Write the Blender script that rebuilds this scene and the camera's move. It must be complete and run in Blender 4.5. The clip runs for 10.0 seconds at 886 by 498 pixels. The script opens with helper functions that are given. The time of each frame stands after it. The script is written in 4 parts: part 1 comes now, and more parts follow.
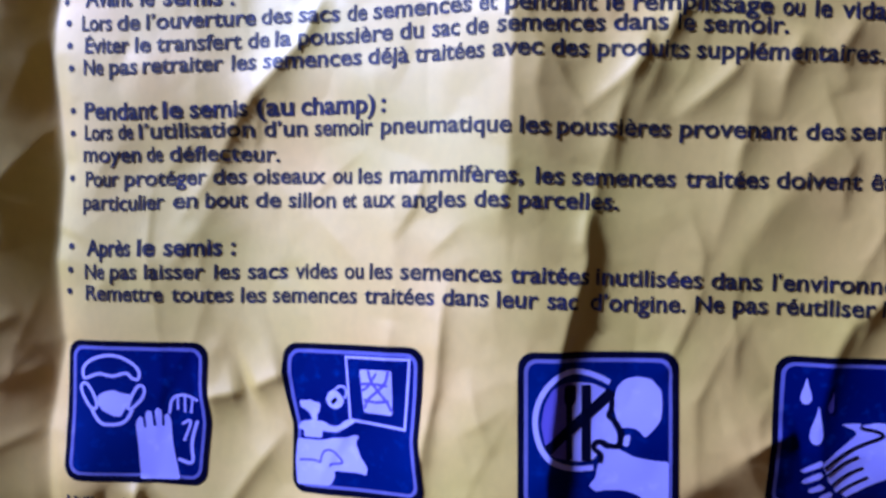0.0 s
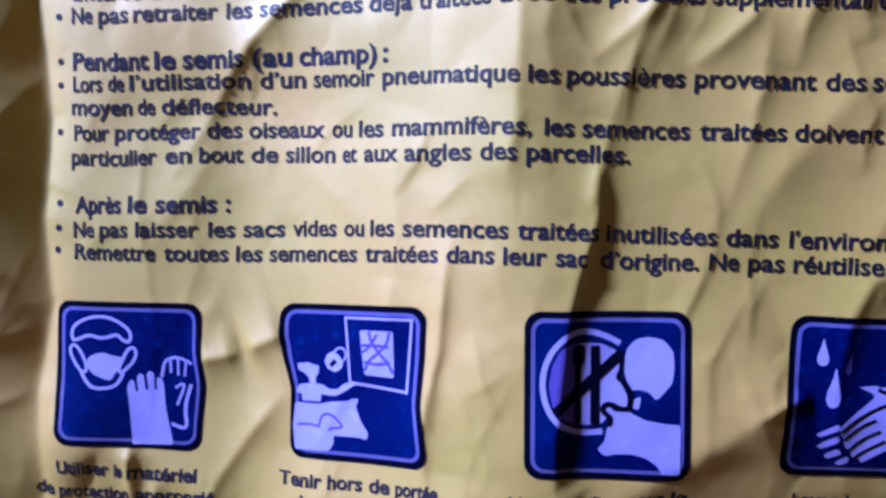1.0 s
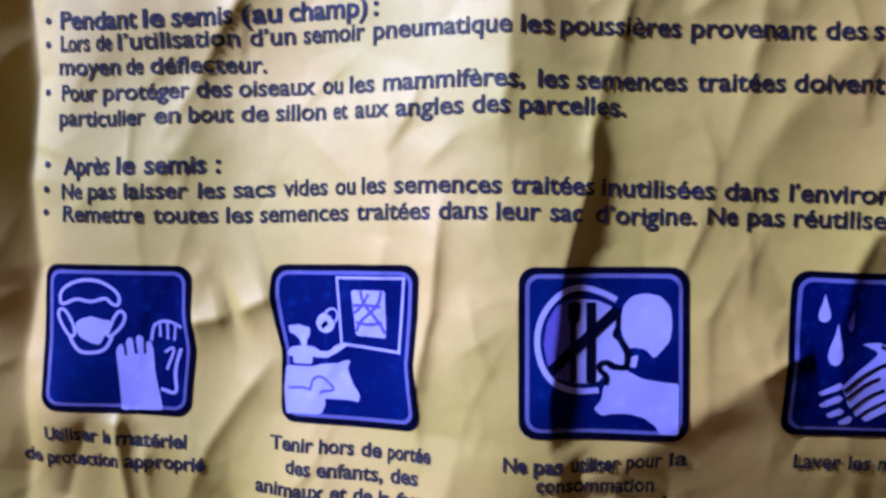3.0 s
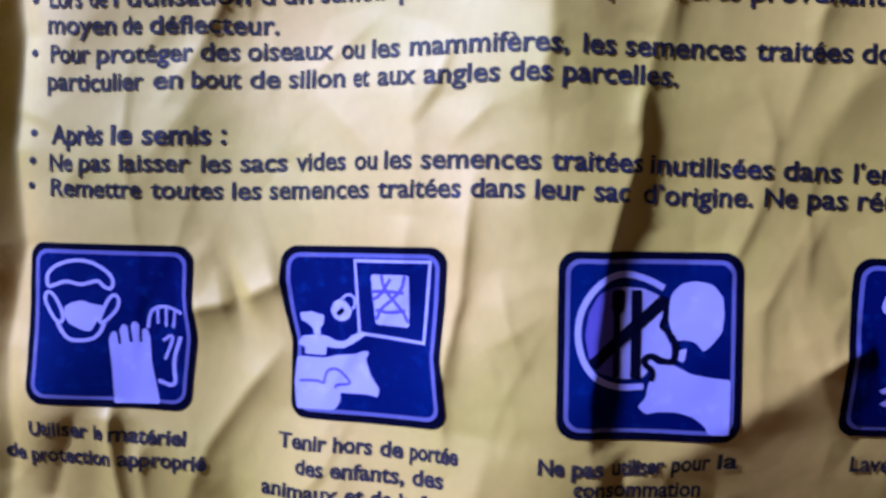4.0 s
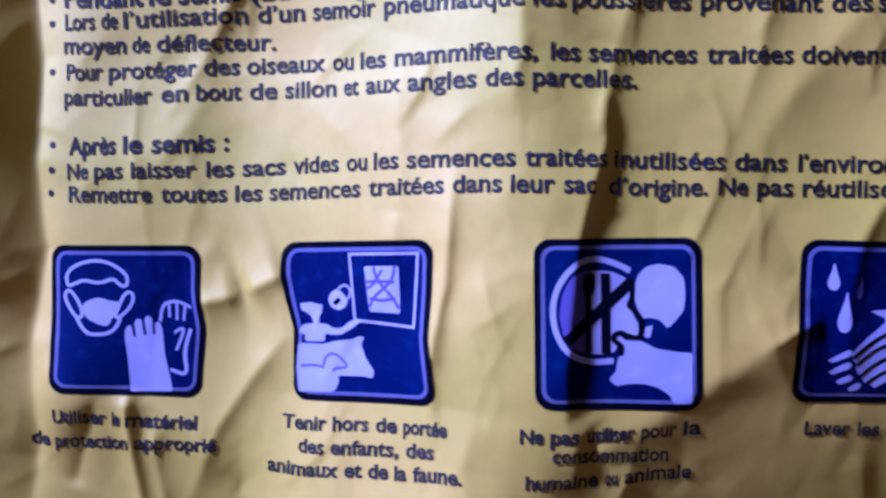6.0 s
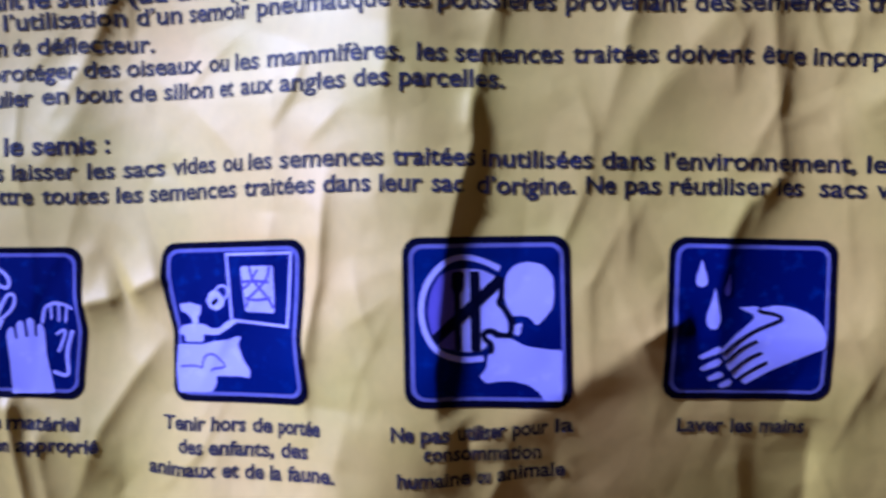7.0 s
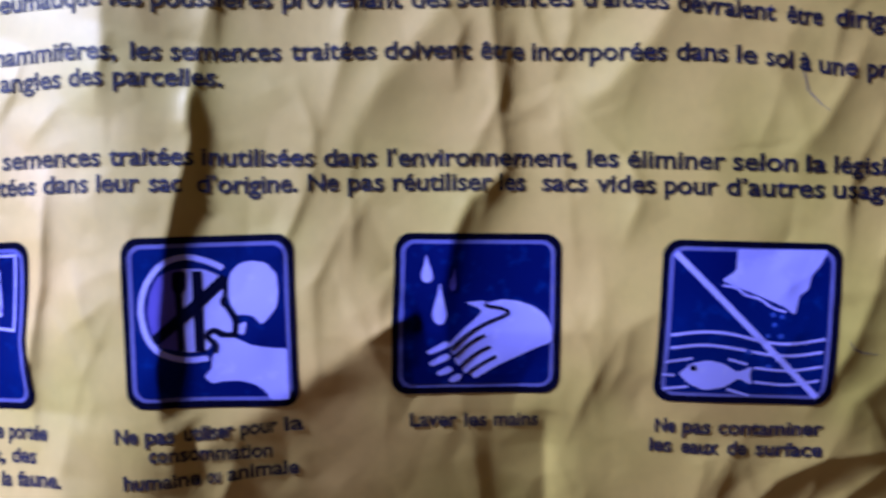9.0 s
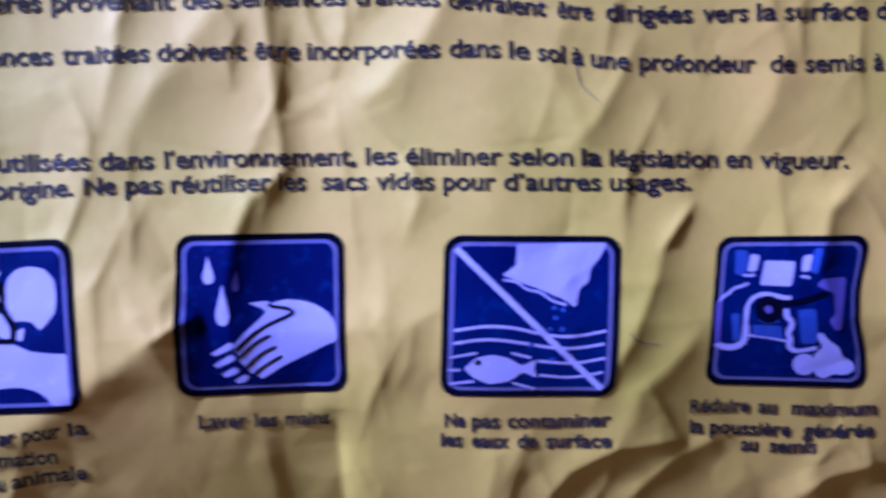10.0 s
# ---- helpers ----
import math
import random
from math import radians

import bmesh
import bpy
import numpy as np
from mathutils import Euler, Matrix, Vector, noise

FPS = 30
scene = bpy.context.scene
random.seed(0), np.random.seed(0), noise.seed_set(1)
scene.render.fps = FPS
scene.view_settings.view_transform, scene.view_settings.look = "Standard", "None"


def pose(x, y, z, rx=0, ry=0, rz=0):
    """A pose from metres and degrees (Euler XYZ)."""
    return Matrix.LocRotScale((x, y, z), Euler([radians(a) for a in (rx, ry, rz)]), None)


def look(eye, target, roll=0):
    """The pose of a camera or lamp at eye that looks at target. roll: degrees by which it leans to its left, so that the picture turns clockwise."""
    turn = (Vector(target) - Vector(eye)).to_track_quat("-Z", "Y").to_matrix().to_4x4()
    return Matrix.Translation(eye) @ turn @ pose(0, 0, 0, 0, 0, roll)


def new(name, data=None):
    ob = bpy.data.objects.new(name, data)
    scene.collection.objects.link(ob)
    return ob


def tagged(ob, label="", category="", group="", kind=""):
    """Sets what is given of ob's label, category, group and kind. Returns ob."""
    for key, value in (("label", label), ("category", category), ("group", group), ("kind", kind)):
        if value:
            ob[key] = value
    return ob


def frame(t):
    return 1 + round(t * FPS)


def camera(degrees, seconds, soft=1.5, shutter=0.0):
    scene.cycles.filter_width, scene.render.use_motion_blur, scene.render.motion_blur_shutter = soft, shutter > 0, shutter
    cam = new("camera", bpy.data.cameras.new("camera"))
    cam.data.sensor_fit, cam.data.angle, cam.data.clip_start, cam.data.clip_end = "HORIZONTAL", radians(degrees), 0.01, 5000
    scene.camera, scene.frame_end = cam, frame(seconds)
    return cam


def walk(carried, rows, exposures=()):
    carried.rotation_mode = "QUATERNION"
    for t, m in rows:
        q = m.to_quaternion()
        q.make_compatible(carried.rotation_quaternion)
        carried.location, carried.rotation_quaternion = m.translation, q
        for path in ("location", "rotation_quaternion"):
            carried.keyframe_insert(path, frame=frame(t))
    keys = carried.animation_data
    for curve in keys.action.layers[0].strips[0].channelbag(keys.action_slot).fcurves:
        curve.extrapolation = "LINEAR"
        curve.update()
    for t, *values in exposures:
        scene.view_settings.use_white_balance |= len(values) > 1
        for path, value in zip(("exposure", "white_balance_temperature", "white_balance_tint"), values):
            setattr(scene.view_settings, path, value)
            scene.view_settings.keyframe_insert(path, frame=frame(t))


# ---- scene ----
cam = camera(50, 10.0, soft=2.8, shutter=0.6)
PATH = [
    (0.0, pose(0.09816, 0.02538, 0.16972, -2.56, 6.79, 1.66)),
    (0.5, pose(0.09771, 0.02074, 0.16475, -2.32, 6.93, 1.91)),
    (1.0, pose(0.09569, 0.02002, 0.16370, -3.45, 6.37, 1.86)),
    (1.5, pose(0.09649, 0.01647, 0.16211, -3.07, 6.75, 1.71)),
    (2.0, pose(0.09707, 0.01605, 0.16391, -3.07, 6.61, 1.63)),
    (2.5, pose(0.09814, 0.01517, 0.16301, -3.29, 6.76, 1.57)),
    (2.7, pose(0.09907, 0.01376, 0.16368, -3.09, 6.92, 1.55)),
    (3.8, pose(0.08996, 0.00825, 0.14736, -3.21, 5.52, 2.24)),
    (4.0, pose(0.08778, 0.00936, 0.14763, -3.74, 5.24, 2.36)),
    (4.5, pose(0.08522, 0.00913, 0.15192, -3.77, 5.27, 1.95)),
    (5.0, pose(0.08397, 0.00705, 0.15660, -3.12, 4.83, 1.45)),
    (5.2, pose(0.08353, 0.00719, 0.15826, -3.24, 4.64, 0.99)),
    (6.3, pose(0.09504, 0.00511, 0.16350, -2.43, 4.89, 1.04)),
    (6.5, pose(0.09818, 0.00388, 0.16418, -2.04, 4.27, 1.04)),
    (7.0, pose(0.11115, 0.00445, 0.16152, -2.19, 4.41, 0.73)),
    (7.5, pose(0.12159, 0.00445, 0.16084, -2.18, 4.02, 0.25)),
    (8.0, pose(0.12960, 0.00582, 0.15944, -2.69, 3.54, 0.28)),
    (8.5, pose(0.13998, 0.00586, 0.15993, -2.66, 3.21, 0.29)),
    (9.0, pose(0.15192, 0.00509, 0.15905, -2.54, 2.49, -0.20)),
    (9.5, pose(0.16868, 0.00435, 0.15913, -2.37, 2.13, -0.80)),
    (10.0, pose(0.18432, 0.00404, 0.15845, -2.44, 0.87, -1.47)),
]
walk(cam, PATH, exposures=[
    (0.0, -0.03, 5800, 16.5), (0.5, -0.05, 5850, 16.0), (1.0, -0.03, 6010, 14.6), (1.5, 0.0, 6290, 11.7), (2.0, 0.0, 6440, 9.8), (2.7, 0.0, 6410, 10.2),
    (3.8, -0.05, 6240, 12.1), (5.2, -0.02, 6300, 11.3), (6.3, 0.0, 5980, 14.8), (7.0, -0.02, 5960, 15.2), (7.7, 0.0, 6090, 13.3), (8.5, 0.0, 5930, 15.6),
    (9.0, 0.07, 6170, 13.3), (9.5, 0.26, 6210, 12.5), (10.0, 0.44, 5970, 14.4)])

# ---- light: unseen helpers, a low bluish spot beside the sack and an orange fill in a plain room ----
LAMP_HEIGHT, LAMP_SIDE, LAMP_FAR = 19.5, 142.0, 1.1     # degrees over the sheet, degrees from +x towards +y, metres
# added key spot, tinted blue to cool the lit paper and its sheen
lamp = bpy.data.lights.new("bluish_key_spot", "SPOT")
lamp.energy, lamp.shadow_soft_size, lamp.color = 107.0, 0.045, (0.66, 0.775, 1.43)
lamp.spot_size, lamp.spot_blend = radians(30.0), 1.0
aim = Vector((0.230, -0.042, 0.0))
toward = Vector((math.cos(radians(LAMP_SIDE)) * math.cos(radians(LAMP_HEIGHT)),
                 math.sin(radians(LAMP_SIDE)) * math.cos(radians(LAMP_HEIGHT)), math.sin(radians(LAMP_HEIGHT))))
new("bluish_key_spot", lamp).matrix_world = look(aim + toward * LAMP_FAR, aim)
# added fill with no known source, tinted orange to warm the shaded creases
orange_fill = bpy.data.lights.new("orange_fill_light", "AREA")
orange_fill.shape, orange_fill.size, orange_fill.size_y, orange_fill.energy, orange_fill.color = "RECTANGLE", 1.1, 1.1, 2.1, (1.0, 0.60, 0.34)
new("orange_fill_light", orange_fill).matrix_world = look((0.3, -1.44, 1.45), (0.15, -0.1, 0.0))
world = bpy.data.worlds.new("dim_sky")
scene.world = world
world.use_nodes = True
sky = world.node_tree.nodes.new("ShaderNodeTexSky")
sky.sky_type, sky.sun_disc = "NISHITA", False
sky.sun_elevation, sky.sun_rotation = radians(35), radians(120)
back = world.node_tree.nodes["Background"]
back.inputs["Strength"].default_value = 0.02
world.node_tree.links.new(sky.outputs[0], back.inputs["Color"])


# ---- materials ----
def material(name, rough=0.6):
    m = bpy.data.materials.new(name)
    m.use_nodes = True
    shader = m.node_tree.nodes["Principled BSDF"]
    shader.inputs["Roughness"].default_value = rough
    shader.inputs["Specular IOR Level"].default_value = 0.2
    return m, m.node_tree.nodes, m.node_tree.links, shader


def noise_node(nodes, links, scale, detail=4.0, stretch=(1, 1, 1)):
    place = nodes.new("ShaderNodeNewGeometry")
    mapping = nodes.new("ShaderNodeMapping")
    mapping.inputs["Scale"].default_value = stretch
    tex = nodes.new("ShaderNodeTexNoise")
    tex.inputs["Scale"].default_value, tex.inputs["Detail"].default_value = scale, detail
    links.new(place.outputs["Position"], mapping.inputs["Vector"])
    links.new(mapping.outputs[0], tex.inputs["Vector"])
    return tex.outputs["Fac"]


def ramp_node(nodes, links, fac, stops):
    ramp = nodes.new("ShaderNodeValToRGB")
    ramp.color_ramp.elements[0].position, ramp.color_ramp.elements[0].color = stops[0][0], (*stops[0][1], 1)
    ramp.color_ramp.elements[1].position, ramp.color_ramp.elements[1].color = stops[-1][0], (*stops[-1][1], 1)
    for at, colour in stops[1:-1]:
        ramp.color_ramp.elements.new(at).color = (*colour, 1)
    links.new(fac, ramp.inputs["Fac"])
    return ramp.outputs["Color"]


def bump(nodes, links, shader, height, strength, distance):
    node = nodes.new("ShaderNodeBump")
    node.inputs["Strength"].default_value, node.inputs["Distance"].default_value = strength, distance
    links.new(height, node.inputs["Height"])
    links.new(node.outputs[0], shader.inputs["Normal"])


def varnished(shader, gloss, coat):
    """The thin satin varnish of a printed sack over paper or ink."""
    shader.inputs["Specular IOR Level"].default_value = gloss
    shader.inputs["Coat Weight"].default_value = coat
    shader.inputs["Coat Roughness"].default_value = 0.56
    shader.inputs["Coat IOR"].default_value = 1.8


def paper_material():
    m, nodes, links, shader = material("kraft_paper", 0.6)
    varnished(shader, 0.7, 1.0)
    broad = ramp_node(nodes, links, noise_node(nodes, links, 22, 3), [(0.32, (0.595, 0.46, 0.075)), (0.68, (0.755, 0.485, 0.125))])
    fibre = ramp_node(nodes, links, noise_node(nodes, links, 650, 6, (1, 0.7, 1)), [(0.3, (0.93, 0.93, 0.92)), (0.7, (1, 1, 1))])
    mix = nodes.new("ShaderNodeMix")
    mix.data_type, mix.blend_type = "RGBA", "MULTIPLY"
    mix.inputs["Factor"].default_value = 1.0
    links.new(broad, mix.inputs[6])
    links.new(fibre, mix.inputs[7])
    links.new(mix.outputs[2], shader.inputs["Base Color"])
    bump(nodes, links, shader, noise_node(nodes, links, 700, 5), 0.13, 0.0002)
    return m


def ink_material(name, colour, worn_sheen, rough=0.6, gloss=0.06, coat=0.0):
    """Printing ink; the second colour is its lighter tone in fine wear and in broad patches painted for sheen."""
    m, nodes, links, shader = material(name, rough)
    varnished(shader, gloss, coat)
    wear = noise_node(nodes, links, 420, 6)
    out = ramp_node(nodes, links, wear, [(0.0, colour), (0.56, colour), (0.80, worn_sheen)])
    # broad paler patches: sheen on lit ink, painted into its colour
    thin = nodes.new("ShaderNodeMix")
    thin.data_type = "RGBA"
    sheen_spread = ramp_node(nodes, links, noise_node(nodes, links, 16, 3), [(0.48, (0, 0, 0)), (0.75, (0.45, 0.45, 0.45))])
    links.new(sheen_spread, thin.inputs["Factor"])
    links.new(out, thin.inputs[6])
    thin.inputs[7].default_value = (*worn_sheen, 1)
    links.new(thin.outputs[2], shader.inputs["Base Color"])
    bump(nodes, links, shader, noise_node(nodes, links, 700, 5), 0.13, 0.0002)
    return m


PAPER = paper_material()
INK = ink_material("navy_text_ink", (0.002, 0.003, 0.016), (0.012, 0.020, 0.10), 0.6, 0.3, 0.25)
# captions in a greyer tone that stands for their blur in view
INK_SMALL = ink_material("greyed_caption_ink", (0.012, 0.011, 0.026), (0.06, 0.05, 0.08), 0.6, 0.3, 0.1)
INK_BOLD = ink_material("navy_bold_ink", (0.002, 0.004, 0.026), (0.008, 0.018, 0.13), 0.6, 0.3, 0.2)
EDGE = ink_material("dark_navy_ink", (0.0008, 0.001, 0.011), (0.003, 0.005, 0.03), 0.6, 0.03)
FIELD = ink_material("blue_field_ink", (0.0003, 0.004, 0.088), (0.001, 0.022, 0.20), 0.6, 0.04)
LIGHT = ink_material("lavender_ink", (0.36, 0.35, 1.0), (0.50, 0.48, 1.0), 0.55, 0.6)
MAUVE = ink_material("mauve_ink", (0.10, 0.08, 0.48), (0.14, 0.11, 0.52))
LINE = ink_material("pale_lavender_ink", (0.115, 0.12, 0.44), (0.19, 0.18, 0.42))
GREY_MARK = ink_material("grey_violet_mark", (0.16, 0.13, 0.16), (0.28, 0.22, 0.16))
PALE = ink_material("mid_blue_ink", (0.02, 0.06, 0.42), (0.05, 0.09, 0.45))


def wall_material():
    m, nodes, links, shader = material("off_white_paint", 0.8)
    links.new(ramp_node(nodes, links, noise_node(nodes, links, 3, 6), [(0.3, (0.70, 0.68, 0.63)), (0.7, (0.76, 0.74, 0.70))]),
              shader.inputs["Base Color"])
    return m


def floor_material():
    m, nodes, links, shader = material("grey_concrete", 0.85)
    links.new(ramp_node(nodes, links, noise_node(nodes, links, 9, 8), [(0.3, (0.16, 0.15, 0.14)), (0.7, (0.27, 0.26, 0.24))]),
              shader.inputs["Base Color"])
    bump(nodes, links, shader, noise_node(nodes, links, 160, 6), 0.5, 0.002)
    return m


# ---- relief of the sack's printed face, in millimetres ----
GROUND = -46.0
X0, X1, Y0, Y1 = -48.0, 345.0, -330.0, 275.0     # the sack's outline
xs = np.concatenate([np.arange(X0, -24, 4), np.arange(-24, 276, 0.5), np.arange(276, X1 + 1, 4)])
ys = np.concatenate([np.arange(Y0, -62, 4), np.arange(-62, 76, 0.5), np.arange(76, Y1 + 1, 4)])
GX, GY = np.meshgrid(xs, ys)
HUMP_X = (X0, -20, 5, 40, 50, 60, 70, 80, 88, 95, 104, 120, 140, 158, 190, 210, 228, 260, X1)
HUMP_Z = (-2, -1.8, -4.2, -6.8, -4.9, -2, 1, 4, 5.6, 5.6, 3.2, 1.6, -0.6, -2.4, -1.4, -2.8, -4.6, -6.5, -10)
kernel = np.exp(-(np.arange(-30, 31) / 9.0) ** 2)
hump = np.convolve(np.pad(np.interp(xs, HUMP_X, HUMP_Z), 30, mode="edge"), kernel / kernel.sum(), mode="valid")
relief = np.tile(hump, (len(ys), 1))
# the sack sags towards its foot, most on the far side of its hump, and swells above the flat part; slopes are shaped to
# fit the shading in view
sag = np.clip((-16.0 - GY) / 60.0, 0, 1) * np.clip((GX - 85) / 68.0, 0.06, 1)
relief -= 16.5 * sag ** 1.3
# extra tilt off the lamp, shaped to darken this stretch
relief -= 0.05 * 5.0 * np.logaddexp(0, (-24.0 - np.clip(GY, -80, Y1)) / 5.0) * np.exp(-((GX - 118) / 24.0) ** 2)
# towards its side the sheet rises again, steeper at the top; tilted off the lamp so that it darkens
relief += np.logaddexp(0, (3.0 - GX) / 1.5) * 1.5 * (0.17 + 0.18 / (1 + np.exp(-(GY - 2.0) / 9.0)))
swell = np.clip((GY - 28.0) / 22.0, 0, 1)
relief += 2.6 * swell ** 2 * (3 - 2 * swell) * np.clip((75.0 - GX) / 30.0, 0, 1) * np.clip(GX / 30.0, 0, 1)
# tilt off the lamp, shaped to darken the upper right
relief += 0.09 * 6.0 * np.logaddexp(0, (np.clip(GY, Y0, 90) - 30.0) / 6.0) * (1 / (1 + np.exp(-(GX - 120) / 9.0)))
relief += 3.0 * np.exp(-((GX - 8) / 9.0) ** 2 - ((GY + 32) / 12.0) ** 2)

# tilt towards the lamp, shaped to brighten the foot
relief += 0.12 * np.clip(-29.0 - GY, 0, 35) * np.clip((GX - 40) / 15.0, 0, 1) * np.clip((98 - GX) / 20.0, 0, 1)


def fold(points, height, left, right, ends=(0.0, 0.0), sharp=0.4):
    """A crease along the points: a ridge (height > 0) or valley that falls off over left and right millimetres on its sides (seen with the first point above the last),
    and fades out over the share ends of its length at its start and end."""
    pts = np.array(points, float)
    reach = 4.5 * max(left, right)
    lo, hi = pts.min(0) - reach, pts.max(0) + reach
    i0, i1 = np.searchsorted(xs, (lo[0], hi[0]))
    j0, j1 = np.searchsorted(ys, (lo[1], hi[1]))
    if i1 <= i0 or j1 <= j0:
        return
    x, y = GX[j0:j1, i0:i1], GY[j0:j1, i0:i1]
    near = np.full(x.shape, 1e9)
    side, along = np.zeros(x.shape), np.zeros(x.shape)
    steps = np.linalg.norm(np.diff(pts, axis=0), axis=1)
    total, gone = steps.sum(), 0.0
    for (a, b), step in zip(zip(pts[:-1], pts[1:]), steps):
        d = (b - a) / step
        s = np.clip((x - a[0]) * d[0] + (y - a[1]) * d[1], 0, step)
        px, py = x - a[0] - s * d[0], y - a[1] - s * d[1]
        dist = np.hypot(px, py)
        cross = d[0] * py - d[1] * px
        closer = dist < near
        near = np.where(closer, dist, near)
        side = np.where(closer, cross, side)
        along = np.where(closer, (gone + s) / total, along)
        gone += step
    width = np.where(side > 0, right, left)
    fall = np.exp(-(np.sqrt(near ** 2 + sharp ** 2) - sharp) / width)
    fade = np.ones(x.shape)
    if ends[0] > 0:
        fade *= np.clip(along / ends[0], 0, 1)
    if ends[1] > 0:
        fade *= np.clip((1 - along) / ends[1], 0, 1)
    relief[j0:j1, i0:i1] += 0.8 * height * fall * fade ** 0.8


# the large creases, each from its upper end down
fold([(105.4, 32), (104.2, 25), (104, 20), (103.8, 15.7), (102.6, 11), (101.3, 6), (99.9, 0), (98.8, -14), (98.5, -30), (101, -42)], 1.9, 8.0, 2.1, (0.2, 0.35), 0.2)
fold([(114, 60), (111.8, 52), (109.7, 46), (107.3, 39), (105.4, 31.7), (104.2, 25), (104, 18)], 1.6, 6.0, 4.6, (0.15, 0.6), 0.3)
fold([(103.6, 25), (103.3, 21), (103.1, 17)], 0.5, 1.4, 0.6, (0.3, 0.3), 0.05)
fold([(89.6, 64), (90, 50), (89.8, 30), (90, 12)], 1.4, 6.0, 3.6, (0.1, 0.5))
fold([(96, 58), (94, 46), (97, 32)], 0.7, 4.0, 3.0, (0.3, 0.6))
fold([(118, 62), (114, 48), (110, 38)], 0.9, 4.0, 3.0, (0.2, 0.5))
fold([(79.5, 12), (78.6, 4), (78.0, -8), (75.2, -22), (76.8, -36)], 1.35, 5.0, 1.2, (0.25, 0.3), 0.15)
fold([(71, 34), (69, 22), (70, 8), (68, -2)], 0.6, 6.0, 3.0, (0.4, 0.4))
fold([(149, 42), (141, 33), (134, 24), (126, 12)], 1.3, 6.0, 8.0, (0.2, 0.4), 1.2)
fold([(152, 50), (152.7, 42), (153.4, 34), (154.3, 22.8), (155.3, 11.5), (153.0, 8.6), (150.2, 0)], 1.4, 6.0, 2.8, (0.2, 0.3), 0.25)
fold([(131, 52), (130, 42), (128.6, 30.5), (127, 24.8), (124.6, 17)], 0.9, 5.0, 3.0, (0.25, 0.4), 0.3)
fold([(157, 12), (149.5, 6.2), (146.6, 0), (145, -9), (146, -26)], 1.7, 6.0, 3.0, (0.25, 0.5))
fold([(140.5, -14.5), (130, -19), (118, -27), (105, -35), (94, -45)], 2.5, 13.0, 10.0, (0.15, 0.25), 1.2)
fold([(141, -12.6), (136.5, -14.6), (130, -18.6)], 1.1, 2.5, 1.3, (0.12, 0.6), 0.1)
fold([(48.5, -7.6), (45.6, -8.8), (40.8, -11.4)], 1.8, 6.0, 3.0, (0.25, 0.25), 0.2)
fold([(40, -11.6), (36, -12.6), (30.5, -13.8)], 1.8, 5.0, 3.0, (0.25, 0.3), 0.2)
fold([(49, -18), (42, -27), (36, -36), (30, -52)], 1.5, 5.0, 2.8, (0.2, 0.3), 0.3)
fold([(19.6, -29.3), (19.4, -34), (20.4, -41), (23, -54)], 2.2, 3.0, 1.5, (0.12, 0.1), 0.2)
fold([(14, -30.5), (12.5, -36), (9, -48)], -0.9, 2.0, 2.0, (0.2, 0.1), 0.4)
fold([(24, -35), (24.8, -44), (27, -54)], 1.0, 1.6, 2.0, (0.2, 0.1), 0.2)
fold([(103, -30), (103.2, -35), (104, -42)], -0.61, 1.3, 1.3, (0.3, 0.3))
fold([(100, -30), (100.8, -33.5), (101, -37)], 0.39, 1.5, 1.5, (0.3, 0.3))
fold([(55, 63), (51.5, 55), (42, 45.5), (38, 40), (33, 30), (25, 18)], 1.5, 5.0, 2.0, (0.1, 0.5), 0.3)
fold([(170, 2), (172, -10), (171, -24), (166, -33)], 0.4, 5.0, 2.6, (0.3, 0.3))
fold([(183, -12), (176.3, -15.4), (175.2, -22.2), (171.6, -29.2)], 0.4, 4.0, 1.6, (0.3, 0.3), 0.2)
fold([(225, 4.5), (219, -3), (217.8, -8.5), (213.3, -19.5), (209.5, -26), (206, -32)], 1.5, 7.0, 4.2, (0.4, 0.3), 0.3)
fold([(225, 4.5), (221.6, 0), (218.6, -4.5)], 0.7, 1.6, 1.0, (0.3, 0.3), 0.1)
fold([(226.5, -17), (219.6, -25), (215, -28.6), (214, -38)], 0.9, 3.0, 4.5, (0.2, 0.3), 0.8)
fold([(224, -37.5), (211, -38.8), (203, -43), (196, -52)], 1.1, 4.0, 2.2, (0.15, 0.2), 0.3)
fold([(262, -43), (250, -46), (240, -53)], 0.9, 6.0, 2.2, (0.2, 0.2), 0.2)
fold([(247, -44), (249, -50), (246, -60)], 0.8, 3.0, 3.0, (0.2, 0.1), 0.2)
fold([(188, -33), (190, -41), (187, -54)], 0.61, 4.0, 3.0, (0.3, 0.1))
fold([(205, 40), (200, 28), (206, 16), (203, 6)], 0.9, 6.0, 5.0, (0.3, 0.4), 0.8)
fold([(186, 44), (180, 33), (172, 24), (164, 19)], 1.2, 6.0, 5.0, (0.2, 0.4), 0.8)
fold([(242, 34), (238, 20), (230, 8)], 1.0, 6.0, 5.0, (0.3, 0.4), 0.8)
fold([(256, 10), (248, 2), (246, -8), (251, -24)], 1.7, 6.0, 4.0, (0.2, 0.4), 0.4)
fold([(2.4, 78), (0.4, 52), (2.7, 31), (1.0, 12), (3.0, -4), (0.6, -21), (2.0, -39), (0, -56)], -3.4, 9.0, 3.0, (0.1, 0.1), 0.8)
fold([(22, -31), (29, -36), (40, -47)], 0.9, 3.0, 3.0, (0.3, 0.2))
fold([(62, -32), (58, -42), (60, -54)], 0.5, 4.0, 3.0, (0.3, 0.1))
fold([(84, -30), (81, -40), (86, -54)], 0.61, 4.0, 3.0, (0.3, 0.1))
fold([(112, -36), (108, -44), (109, -56)], 0.66, 4.0, 3.0, (0.3, 0.1))
